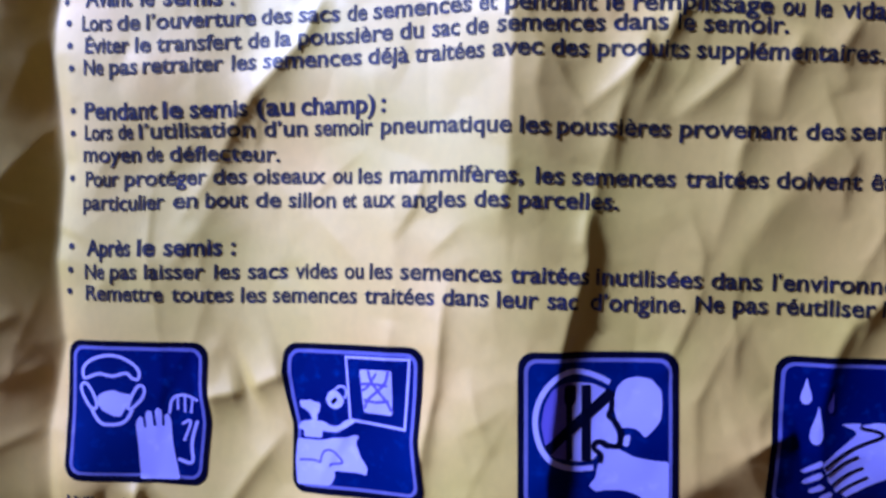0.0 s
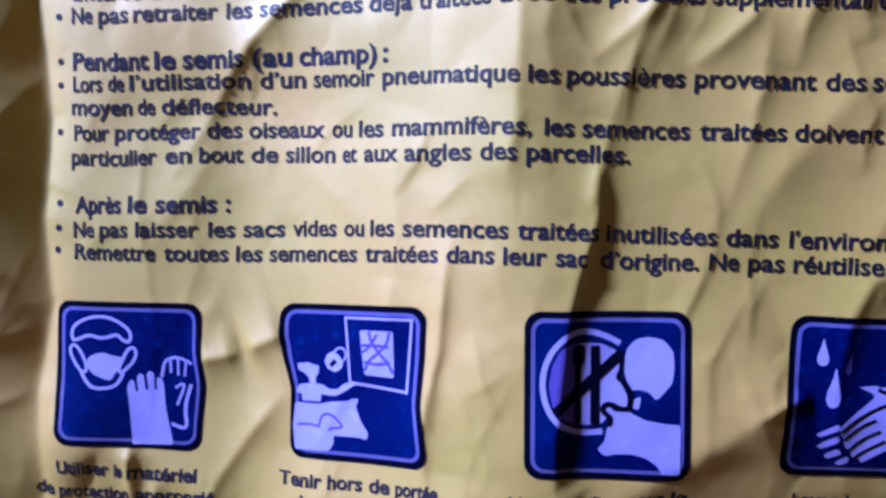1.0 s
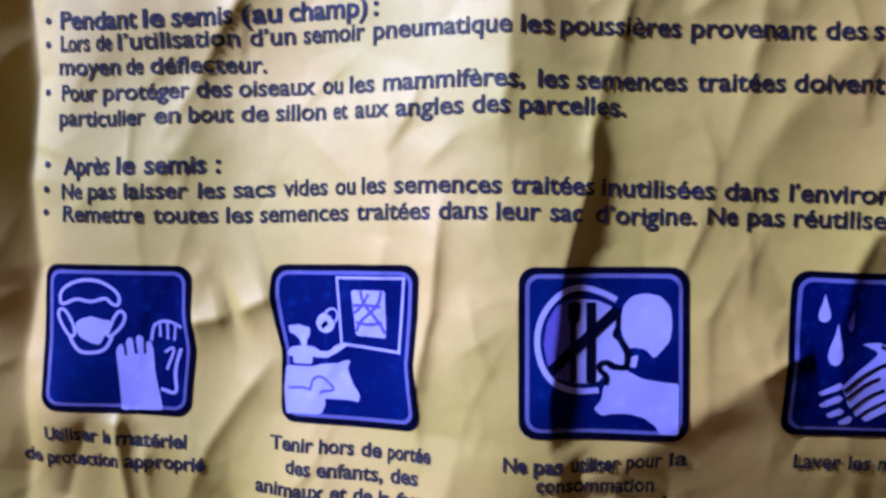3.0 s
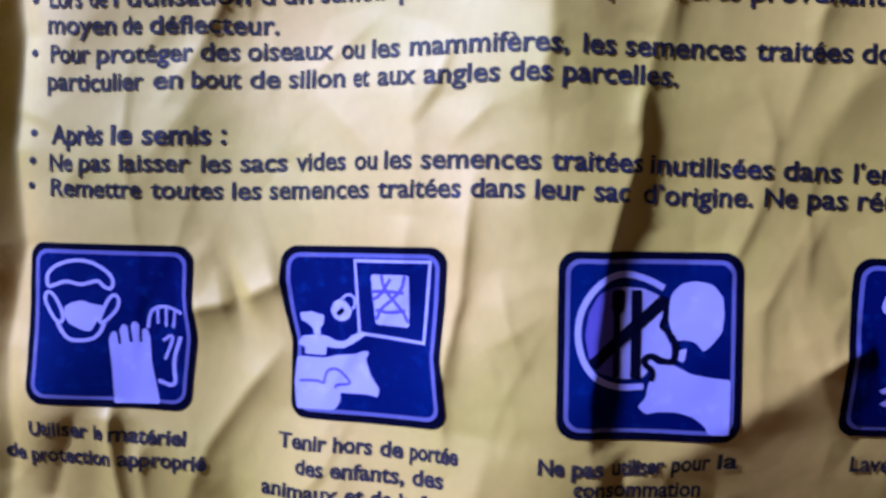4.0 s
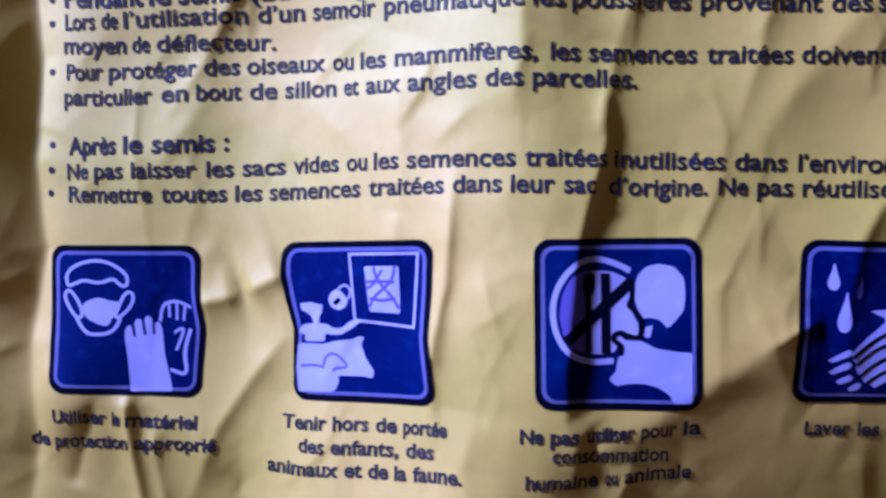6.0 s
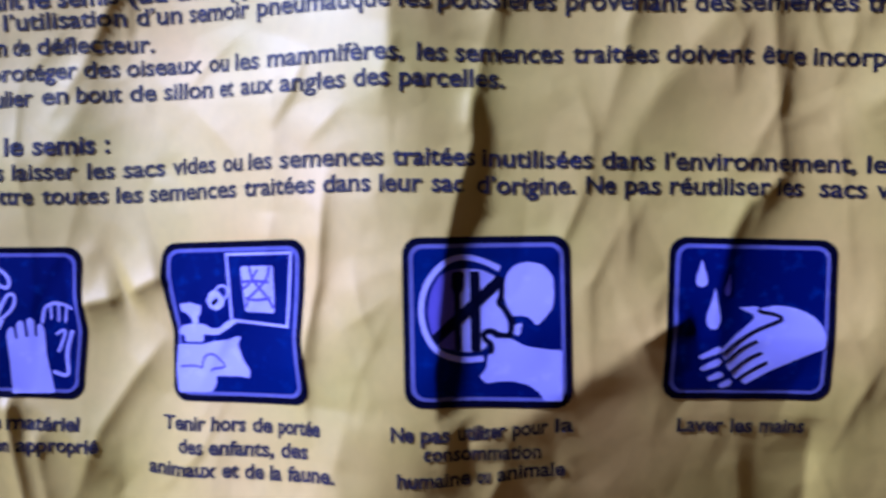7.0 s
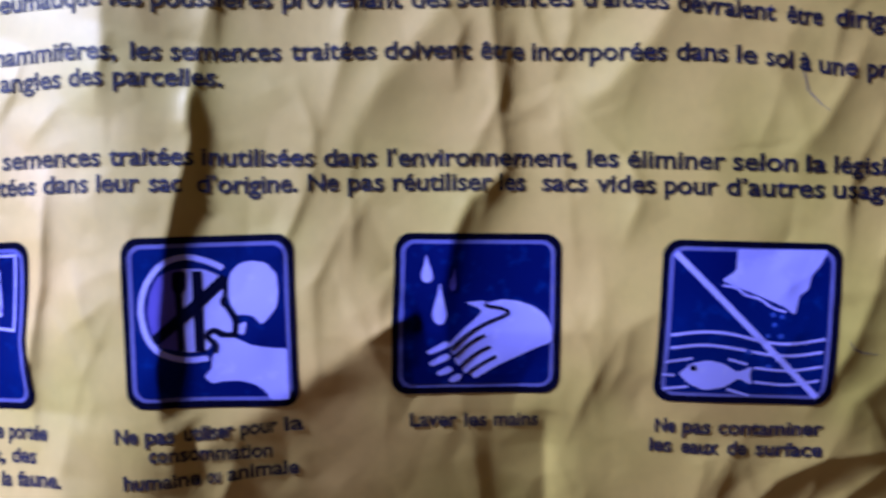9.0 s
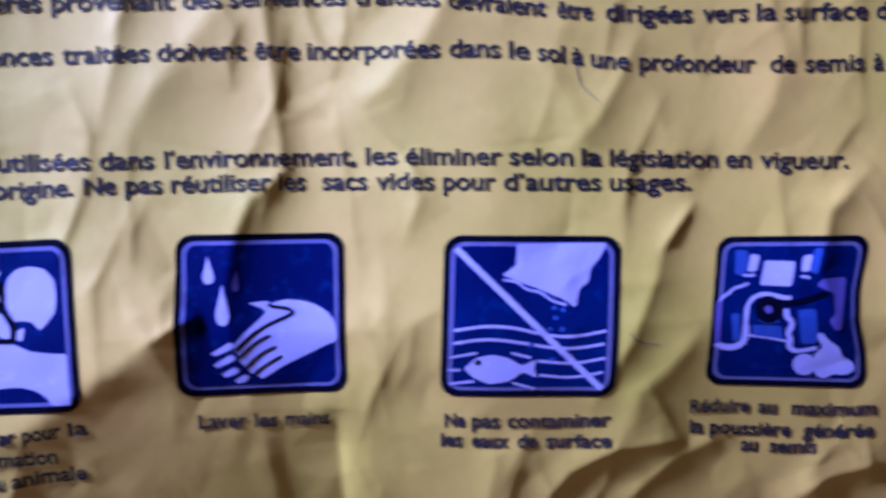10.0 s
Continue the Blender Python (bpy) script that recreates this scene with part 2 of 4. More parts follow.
fold([(36, 31), (32, 22), (25, 12), (22, 4)], 0.8, 4.0, 4.0, (0.3, 0.4), 0.8)
fold([(-4, 2), (-10, -1), (-18, -2)], 0.5, 2.5, 2.0, (0.2, 0.1))
fold([(1, -8), (-8, -12), (-16, -11)], 0.5, 3.0, 2.0, (0.2, 0.1))
fold([(1, -20), (-7, -24), (-18, -30)], 0.6, 3.0, 2.5, (0.2, 0.1))
fold([(-3, 34), (-8, 26), (-6, 14)], 0.6, 3.0, 2.0, (0.3, 0.3))
fold([(114, 53), (108, 47), (101, 41)], 1.0, 3.0, 2.4, (0.2, 0.4), 0.3)
fold([(130, 52), (124, 46), (118, 41)], 1.0, 3.0, 2.2, (0.2, 0.4), 0.3)
fold([(139, 57), (136, 48), (135, 41)], 1.0, 4.0, 2.4, (0.2, 0.4), 0.3)
fold([(122, 64), (117.5, 58), (115, 52)], 1.0, 3.0, 2.0, (0.2, 0.4), 0.3)
fold([(149, 60), (145, 53), (147, 46)], 0.9, 3.0, 2.2, (0.3, 0.4), 0.3)
fold([(69, 4), (68.5, -4), (70, -10)], 0.5, 2.5, 1.6, (0.3, 0.4), 0.3)
fold([(162.4, -30), (162.4, -40), (163, -56)], -1.3, 6.0, 2.5, (0.25, 0.1), 0.3)
fold([(149, -31), (151, -44), (152, -57)], 0.8, 9.0, 3.5, (0.3, 0.1), 0.4)
fold([(196, -36), (193, -44), (190, -56)], 0.66, 4.0, 2.2, (0.3, 0.1), 0.3)
fold([(232, -36), (222, -41), (212, -50)], 0.77, 4.0, 3.0, (0.2, 0.1), 0.3)
fold([(252, -38), (246, -45), (248, -56)], 0.66, 4.0, 2.6, (0.2, 0.1), 0.3)
fold([(216, 34), (212, 25), (208, 18), (201, 12)], 0.9, 4.0, 3.0, (0.3, 0.4), 0.4)
fold([(176, 14), (178, 6), (175, -2)], 0.6, 3.0, 2.0, (0.3, 0.4), 0.3)

# broader crumples
chance = random.Random(21)
for _ in range(110):
    x, y = chance.uniform(-20, 275), chance.uniform(-60, 75)
    turn = radians(-chance.gauss(105, 30))
    size = chance.uniform(10, 26)
    dx, dy = math.cos(turn) * size / 2, math.sin(turn) * size / 2
    bow = chance.uniform(-0.25, 0.25) * size
    fold([(x - dx, y - dy), (x - bow * math.sin(turn), y + bow * math.cos(turn)), (x + dx, y + dy)],
         chance.choice((-0.6, 1)) * chance.uniform(0.12, 0.45), chance.uniform(3, 9), chance.uniform(1.0, 3.0), (0.45, 0.45), 0.12)

# long thin creases with crisp edges
chance = random.Random(33)
for _ in range(85):
    x, y = chance.uniform(-10, 275), chance.uniform(-58, 72)
    turn = radians(-chance.gauss(100, 22))
    size = chance.uniform(10, 34)
    dx, dy = math.cos(turn) * size / 2, math.sin(turn) * size / 2
    bow = chance.uniform(-0.12, 0.12) * size
    fold([(x - dx, y - dy), (x - bow * math.sin(turn), y + bow * math.cos(turn)), (x + dx, y + dy)],
         chance.uniform(0.2, 0.5), chance.uniform(2.5, 7), chance.uniform(0.6, 1.4), (0.4, 0.4), 0.06)

# small crumples all over, mostly running down the sack
chance = random.Random(7)
for _ in range(700):
    x, y = chance.uniform(-40, 300), chance.uniform(-80, 95)
    turn = radians(chance.gauss(95, 38))
    size = chance.uniform(4, 20)
    dx, dy = math.cos(turn) * size / 2, math.sin(turn) * size / 2
    bow = chance.uniform(-0.2, 0.2) * size
    tall = chance.choice((-1, 1)) * chance.uniform(0.05, 0.30)
    fold([(x - dx, y - dy), (x - bow * math.sin(turn), y + bow * math.cos(turn)), (x + dx, y + dy)], tall,
         chance.uniform(1.2, 5.5), chance.uniform(1.2, 5.5), (0.5, 0.5), 0.15)

# the sheet turns down to the ground along the sack's outline
inset = np.minimum(np.minimum(GX - X0, X1 - GX), np.minimum(GY - Y0, Y1 - GY))
roll = np.clip(inset / 38.0, 0, 1)
relief = (relief - GROUND - 2) * np.sqrt(np.maximum(0, 1 - (1 - roll) ** 2)) + GROUND + 2
soft = relief.copy()
soft[1:-1, 1:-1] = (relief[1:-1, 1:-1] * 4 + relief[:-2, 1:-1] + relief[2:, 1:-1] + relief[1:-1, :-2] + relief[1:-1, 2:]) / 8
relief = soft


def height_at(x, y):
    i = np.clip(np.searchsorted(xs, x) - 1, 0, len(xs) - 2)
    j = np.clip(np.searchsorted(ys, y) - 1, 0, len(ys) - 2)
    u, v = (x - xs[i]) / (xs[i + 1] - xs[i]), (y - ys[j]) / (ys[j + 1] - ys[j])
    return ((relief[j, i] * (1 - u) + relief[j, i + 1] * u) * (1 - v)
            + (relief[j + 1, i] * (1 - u) + relief[j + 1, i + 1] * u) * v)


# ---- helpers for meshes ----
def mesh_object(name, verts_mm, faces, mat, parent=None, smooth=True, label=""):
    me = bpy.data.meshes.new(name)
    me.from_pydata((np.asarray(verts_mm) / 1000.0).tolist(), [], faces)
    me.materials.append(mat)
    if smooth:
        me.polygons.foreach_set("use_smooth", [True] * len(me.polygons))
    me.update()
    ob = new(name, me)
    ob.parent = parent
    return tagged(ob, label) if label else ob


def grid_faces(nx, ny, flip=False):
    a = (np.arange(ny - 1)[:, None] * nx + np.arange(nx - 1)[None, :]).ravel()
    quads = np.stack([a, a + 1, a + 1 + nx, a + nx], 1)
    return (quads[:, ::-1] if flip else quads).tolist()


def cut_fine(bm, cell):
    """Cuts a flat mesh along a square raster, so that it can follow the creases."""
    if not bm.verts:
        return
    for axis in (0, 1):
        lo, hi = min(v.co[axis] for v in bm.verts), max(v.co[axis] for v in bm.verts)
        for k in range(int(math.floor(lo / cell)) + 1, int(math.ceil(hi / cell))):
            co, no = [0, 0, 0], [0, 0, 0]
            co[axis], no[axis] = k * cell, 1
            bmesh.ops.bisect_plane(bm, geom=bm.verts[:] + bm.edges[:] + bm.faces[:], dist=1e-5, plane_co=co, plane_no=no)


def draped(name, bm, mat, parent, lift, label=""):
    """Lays a flat print, in millimetres, on the sack's relief."""
    cut_fine(bm, 0.5)
    bm.verts.index_update()
    pts = np.array([v.co[:] for v in bm.verts]).reshape(-1, 3)
    pts[:, 2] = height_at(pts[:, 0], pts[:, 1]) + lift
    faces = [[v.index for v in f.verts] for f in bm.faces]
    bm.free()
    return mesh_object(name, pts, faces, mat, parent, True, label)


# ---- the room and the sack ----
def box_mm(name, lo, hi, mat, label, category):
    x0, y0, z0 = lo
    x1, y1, z1 = hi
    verts = [(x, y, z) for z in (z0, z1) for x, y in ((x0, y0), (x1, y0), (x1, y1), (x0, y1))]
    faces = [(3, 2, 1, 0), (4, 5, 6, 7), (0, 1, 5, 4), (1, 2, 6, 5), (2, 3, 7, 6), (3, 0, 4, 7)]
    return tagged(mesh_object(name, verts, faces, mat, None, False), label, category, kind="structure")


R, H = 1500.0, 2350.0
FLOOR, WALL = floor_material(), wall_material()
box_mm("floor", (-R, -R, GROUND - 120), (R, R, GROUND), FLOOR, "plain grey concrete floor under the paper sack", "floor")
box_mm("ceiling", (-R, -R, H), (R, R, H + 120), WALL, "plain white painted ceiling closing the room", "ceiling")
box_mm("wall_west", (-R - 120, -R, GROUND), (-R, R, H), WALL, "plain off-white painted wall closing the room", "wall")
box_mm("wall_east", (R, -R, GROUND), (R + 120, R, H), WALL, "plain off-white painted wall closing the room", "wall")
box_mm("wall_north", (-R, R, GROUND), (R, R + 120, H), WALL, "plain off-white painted wall closing the room", "wall")
# unseen wall; its opening is made up to go with the added fill
south = tagged(new("wall_south"), "plain off-white painted wall, unseen, with an opening made up for the fill light", "wall", kind="structure")
for name, lo, hi in (("wall_panel", (-R, -R - 120, GROUND), (-300, -R, H)), ("wall_panel", (900, -R - 120, GROUND), (R, -R, H)),
                     ("wall_panel", (-300, -R - 120, GROUND), (900, -R, 850)), ("wall_panel", (-300, -R - 120, 2050), (900, -R, H))):
    piece = box_mm(name, lo, hi, WALL, "", "")
    del piece["kind"]
    piece.parent = south

sack = tagged(new("paper_sack"), "crumpled yellow kraft paper seed sack with navy print", "sack")
sack.location = (0.15, -0.03, GROUND / 1000)
bpy.context.view_layer.update()
sack_inverse = sack.matrix_world.inverted()


def on_sack(ob):
    ob.parent, ob.matrix_parent_inverse = sack, sack_inverse
    return ob


on_sack(mesh_object("front_sheet", np.stack([GX, GY, relief], -1).reshape(-1, 3), grid_faces(len(xs), len(ys)), PAPER))
bx, by = np.meshgrid(np.linspace(X0, X1, 60), np.linspace(Y0, Y1, 90))
on_sack(mesh_object("back_sheet", np.stack([bx, by, np.full(bx.shape, GROUND + 1.5)], -1).reshape(-1, 3),
                    grid_faces(60, 90, True), PAPER))


# ---- printing ----
def word_meshes(words, weight):
    """Flat meshes of the words in the built-in typeface, 1 unit of body size."""
    made = []
    for word in words:
        curve = bpy.data.curves.new("word", "FONT")
        curve.body, curve.size, curve.resolution_u, curve.offset = word, 1.0, 3, weight
        made.append(new("word", curve))
    bpy.context.view_layer.update()
    graph = bpy.context.evaluated_depsgraph_get()
    out = []
    for ob in made:
        me = bpy.data.meshes.new_from_object(ob.evaluated_get(graph))
        pts = np.array([v.co[:2] for v in me.vertices]).reshape(-1, 2)
        out.append((pts, [tuple(p.vertices) for p in me.polygons]))
        bpy.data.meshes.remove(me)
        curve = ob.data
        bpy.data.objects.remove(ob)
        bpy.data.curves.remove(curve)
    return out


CAP, SMALL = 0.682, 0.452     # heights of a capital and of a small letter for body size 1


def print_line(cap, ink, words):
    """One line of print: words as (text, start, end, baseline)."""
    bold = ink is INK_BOLD
    shapes = word_meshes([w[0] for w in words], 0.027 if bold else 0.03 if cap < 2.6 else 0.022)
    mids, bases = [(w[1] + w[2]) / 2 for w in words], [w[3] for w in words]
    starts = [w[1] for w in words[1:]] + [1e9]
    for (text, start, end, base), (pts, faces), following in zip(words, shapes, starts):
        end = min(end, following - 1.1)
        lo, hi = pts[:, 0].min(), pts[:, 0].max()
        x = start + (pts[:, 0] - lo) / (hi - lo) * (end - start)
        rise = np.interp(pts[:, 1], (-1, 0, SMALL, CAP, 2), (-1, 0, 0.72 * CAP, CAP, 2 * CAP))
        y = np.interp(x, mids, bases) + rise * cap / CAP
        bm = bmesh.new()
        vs = [bm.verts.new((a, b, 0)) for a, b in zip(x, y)]
        for f in faces:
            bm.faces.new([vs[i] for i in f])
        on_sack(draped("printed_word", bm, ink, None, 0.12))


BULLETS = [(3.6, 61.8), (4.2, 57.8), (4.5, 53.5), (4.8, 49.2), (5.0, 41.1), (4.9, 36.8), (4.7, 28.2), (4.9, 15.0), (4.7, 10.4), (4.4, 6.2)]


def disc(bm, x, y, r, n=12):
    bm.faces.new([bm.verts.new((x + r * math.cos(6.2832 * i / n), y + r * math.sin(6.2832 * i / n), 0)) for i in range(n)])


def bullet(x, y):
    bm = bmesh.new()
    disc(bm, x, y, 0.62)
    return on_sack(draped("bullet_mark", bm, INK_BOLD, None, 0.12))


class Panel:
    """A printed square with corners top left, top right, bottom right, bottom left and bent left and right edges."""

    def __init__(self, corners, left, right):
        self.c, self.left, self.right = [np.array(c, float) for c in corners], left, right

    def at(self, u, v):
        a, b, c, d = self.c
        x_left = a + (d - a) * v
        x_right = b + (c - b) * v
        x_left = x_left + np.array((np.interp(v, *zip(*self.left)), 0))
        x_right = x_right + np.array((np.interp(v, *zip(*self.right)), 0))
        p = x_left + (x_right - x_left) * u
        return (p[0], p[1], 0)


def rounded(plot, inset, radius):
    """A square with round corners in the panel's own units, as a flat mesh."""
    bm, ring = bmesh.new(), []
    lo, hi = inset, 1 - inset
    for cx, cy, start in ((lo + radius, lo + radius, 180), (hi - radius, lo + radius, 270), (hi - radius, hi - radius, 0), (lo + radius, hi - radius, 90)):
        for i in range(9):
            a = radians(start + 90 * i / 8)
            ring.append((cx + radius * math.cos(a), cy + radius * math.sin(a)))
    dense = []
    for p, q in zip(ring, ring[1:] + ring[:1]):
        n = max(1, int(math.hypot(q[0] - p[0], q[1] - p[1]) / 0.04))
        dense += [(p[0] + (q[0] - p[0]) * i / n, p[1] + (q[1] - p[1]) * i / n) for i in range(n)]
    face = bm.faces.new([bm.verts.new(plot.at(u, v)) for u, v in dense])
    bmesh.ops.triangulate(bm, faces=[face])
    return bm


def pictogram(plot, label):
    """The dark square with its light line and blue field."""
    panel = on_sack(draped("pictogram", rounded(plot, 0.0, 0.10), EDGE, None, 0.10, label))
    draped("border_line", rounded(plot, 0.040, 0.08), LINE, panel, 0.15)
    draped("field", rounded(plot, 0.064, 0.06), FIELD, panel, 0.20)
    return panel


def symbol(panel, plot, name, way, colour, width, points):
    """One printed shape of a pictogram, in hundredths of its square: a filled outline, a line, a closed line or a dot."""
    bm = bmesh.new()
    pts = [(x / 100, y / 100) for x, y in points]
    if way == "fill":
        smooth = []
        n = len(pts)
        for i in range(n):
            p, a, b = pts[i - 1], pts[i], pts[(i + 1) % n]
            for q in (p, b):
                k = min(1 / 6, 0.012 / (math.hypot(q[0] - a[0], q[1] - a[1]) or 1))
                smooth.append((a[0] + (q[0] - a[0]) * k, a[1] + (q[1] - a[1]) * k))
        face = bm.faces.new([bm.verts.new(plot.at(*p)) for p in smooth])
        bmesh.ops.triangulate(bm, faces=[face])
    elif way == "dot":
        u, v = pts[0]
        bm.faces.new([bm.verts.new(plot.at(u + width / 100 * math.cos(0.5236 * i), v + width / 100 * math.sin(0.5236 * i))) for i in range(12)])
    else:
        loop = pts + pts[:1] if way == "loop" else pts
        for _ in range(0 if len(points) == 4 and way == "loop" else 2):
            fine = [] if way == "loop" else [loop[0]]
            for p, q in zip(loop[:-1], loop[1:]):
                fine += [(0.75 * p[0] + 0.25 * q[0], 0.75 * p[1] + 0.25 * q[1]), (0.25 * p[0] + 0.75 * q[0], 0.25 * p[1] + 0.75 * q[1])]
            loop = fine + ([fine[0]] if way == "loop" else [loop[-1]])
        half, rails = width / 200, []
        for i, p in enumerate(loop):
            a = loop[i - 1] if i else (loop[-2] if way == "loop" else p)
            b = loop[i + 1] if i + 1 < len(loop) else (loop[1] if way == "loop" else p)
            dx, dy = b[0] - a[0], b[1] - a[1]
            k = half / (math.hypot(dx, dy) or 1)
            rails.append((bm.verts.new(plot.at(p[0] - dy * k, p[1] + dx * k)), bm.verts.new(plot.at(p[0] + dy * k, p[1] - dx * k))))
        for (a, b), (c, d) in zip(rails[:-1], rails[1:]):
            bm.faces.new((a, b, d, c))
    bmesh.ops.recalc_face_normals(bm, faces=bm.faces[:])
    mat = {"light": LIGHT, "dark": EDGE, "mauve": MAUVE, "pale": PALE}[colour]
    return draped(name, bm, mat, panel, {"dark": 0.32, "light": 0.26}.get(colour, 0.28))


# ---- printed lines ----
print_line(3.1, INK_BOLD, [
    ("Avant", 7.7, 17.2, 60.9), ("le", 18.9, 21.7, 61.0), ("semis", 23.4, 34.9, 61.1), (":", 36.5, 37.3, 61.2)])
print_line(2.8, INK, [
    ("Lors", 7.1, 13.2, 56.3), ("de", 14.3, 18.9, 56.4), ("l’ouverture", 20.1, 41.5, 57.1), ("des", 42.6, 48.7, 57.7), ("sacs", 50.1, 58.0, 57.8), ("de", 59.4, 63.2, 57.9), ("semences", 64.4, 82.5, 58.4), ("et", 83.8, 87.0, 58.7), ("pendant", 88.4, 103.8, 58.8), ("le", 105.4, 108.4, 59.1), ("remplissage", 110.0, 133.4, 59.2), ("ou", 134.9, 138.5, 58.8), ("le", 140.3, 143.1, 58.6), ("vidage", 144.7, 156.2, 58.4)])
print_line(2.8, INK, [
    ("Éviter", 7.8, 16.7, 52.1), ("le", 17.9, 21.3, 52.3), ("transfert", 22.2, 38.8, 52.8), ("de", 40.0, 44.4, 53.3), ("la", 45.5, 48.8, 53.5), ("poussière", 50.2, 68.2, 53.8), ("du", 69.5, 73.9, 54.4), ("sac", 75.5, 80.6, 54.6), ("de", 81.6, 85.6, 54.7), ("semences", 87.1, 105.4, 55.3), ("dans", 106.8, 115.9, 55.8), ("le", 117.5, 120.5, 55.8), ("semoir.", 121.9, 136.1, 55.7)])
print_line(2.8, INK, [
    ("Ne", 7.5, 11.5, 48.0), ("pas", 12.7, 18.5, 48.1), ("retraiter", 19.6, 35.3, 48.7), ("les", 36.9, 41.8, 49.2), ("semences", 43.3, 62.4, 49.7), ("déjà", 63.6, 71.3, 50.1), ("traitées", 72.4, 85.0, 50.4), ("avec", 86.4, 95.0, 51.0), ("des", 96.4, 102.7, 51.2), ("produits", 104.2, 119.6, 51.3), ("supplémentaires.", 120.9, 152.4, 51.3)])
print_line(3.1, INK_BOLD, [
    ("Pendant", 7.6, 22.2, 39.6), ("le", 23.3, 27.4, 40.1), ("semis", 28.7, 40.3, 40.4), ("(au", 41.8, 49.2, 40.9), ("champ)", 50.6, 65.2, 41.2), (":", 66.3, 67.2, 41.5)])
print_line(2.8, INK, [
    ("Lors", 7.6, 13.2, 35.6), ("de", 14.4, 17.5, 35.9), ("l’utilisation", 18.4, 41.2, 36.6), ("d’un", 43.0, 51.8, 37.1), ("semoir", 53.3, 64.8, 37.3), ("pneumatique", 66.3, 90.1, 37.9), ("les", 91.5, 96.6, 37.9), ("poussières", 97.8, 117.1, 37.9), ("provenant", 118.7, 138.4, 38.0), ("des", 139.9, 146.6, 38.0), ("semences", 147.4, 166.7, 38.5), ("traitées", 168.0, 182.2, 38.1), ("devraient", 183.6, 199.8, 36.4), ("être", 201.7, 207.6, 35.0), ("dirigées", 209.8, 224.6, 34.4), ("vers", 226.3, 234.1, 34.3), ("la", 235.5, 238.9, 34.4), ("surface", 240.3, 254.7, 34.4), ("du", 256.2, 260.4, 34.4)])
print_line(2.8, INK, [
    ("moyen", 7.3, 19.0, 31.4), ("de", 19.8, 23.1, 31.8), ("déflecteur.", 24.4, 46.2, 32.3)])
print_line(2.8, INK, [
    ("Pour", 7.8, 14.4, 26.7), ("protéger", 15.5, 31.8, 27.3), ("des", 33.0, 39.4, 28.0), ("oiseaux", 40.7, 55.6, 28.3), ("ou", 57.0, 60.8, 28.5), ("les", 62.1, 66.7, 28.6), ("mammifères,", 68.3, 92.4, 29.3), ("les", 94.5, 99.3, 29.3), ("semences", 100.7, 118.4, 29.3), ("traitées", 120.0, 134.1, 29.5), ("doivent", 135.4, 149.8, 29.7), ("être", 151.3, 158.6, 29.7), ("incorporées", 159.8, 182.0, 29.4), ("dans", 183.6, 192.1, 29.2), ("le", 193.5, 196.9, 28.7), ("sol", 198.3, 202.8, 28.1), ("à", 203.9, 206.0, 27.5), ("une", 207.2, 213.6, 26.7), ("profondeur", 215.4, 235.4, 26.1), ("de", 237.8, 242.1, 25.7), ("semis", 243.9, 254.1, 25.7), ("à", 255.8, 257.7, 25.8)])
print_line(2.8, INK, [
    ("particulier", 7.3, 23.4, 22.2), ("en", 25.1, 30.1, 23.1), ("bout", 31.6, 39.7, 23.5), ("de", 41.2, 46.5, 23.7), ("sillon", 48.0, 57.7, 23.9), ("et", 59.1, 61.8, 24.1), ("aux", 63.2, 69.5, 24.4), ("angles", 70.7, 82.5, 24.7), ("des", 84.0, 90.1, 25.1), ("parcelles.", 91.7, 108.8, 25.1)])
print_line(3.1, INK_BOLD, [
    ("Après", 8.1, 16.9, 13.3), ("le", 18.3, 21.9, 13.7), ("semis", 23.5, 34.8, 14.0), (":", 36.5, 37.4, 14.4)])
print_line(2.8, INK, [
    ("Ne", 7.8, 11.9, 8.8), ("pas", 12.9, 18.2, 9.0), ("laisser", 19.8, 31.5, 9.4), ("les", 33.3, 38.3, 9.7), ("sacs", 39.9, 48.1, 10.1), ("vides", 49.6, 58.3, 10.7), ("ou", 59.8, 63.6, 11.1), ("les", 64.8, 69.3, 11.4), ("semences", 70.8, 89.2, 11.9), ("traitées", 90.7, 104.4, 12.2), ("inutilisées", 105.4, 123.7, 12.0), ("dans", 125.2, 133.9, 12.0), ("l'environnement,", 135.7, 167.4, 12.0), ("les", 169.1, 174.4, 11.8), ("éliminer", 175.8, 192.0, 11.4), ("selon", 193.2, 203.9, 11.0), ("la", 205.3, 208.8, 10.7), ("législation", 210.1, 228.8, 10.2), ("en", 230.1, 234.4, 9.8), ("vigueur.", 236.0, 251.3, 9.3)])
print_line(2.8, INK, [
    ("Remettre", 8.0, 23.5, 4.7), ("toutes", 25.1, 37.1, 5.1), ("les", 38.6, 43.7, 5.4), ("semences", 45.1, 62.4, 6.1), ("traitées", 63.9, 77.3, 7.1), ("dans", 78.8, 87.0, 7.7), ("leur", 88.5, 95.7, 7.8), ("sac", 97.2, 102.5, 7.8), ("d’origine.", 104.6, 120.9, 7.5), ("Ne", 122.6, 127.6, 7.9), ("pas", 129.1, 135.1, 7.9), ("réutiliser", 136.6, 153.3, 7.9), ("les", 154.5, 158.8, 7.9), ("sacs", 161.6, 169.2, 7.7), ("vides", 170.7, 180.5, 7.5), ("pour", 182.0, 190.8, 7.1), ("d’autres", 192.2, 208.6, 6.7), ("usages.", 210.0, 224.1, 6.2)])
print_line(2.4, INK_SMALL, [
    ("Utiliser", 6.0, 16.1, -35.5), ("le", 16.8, 18.8, -35.9), ("matériel", 19.4, 32.1, -36.4)])
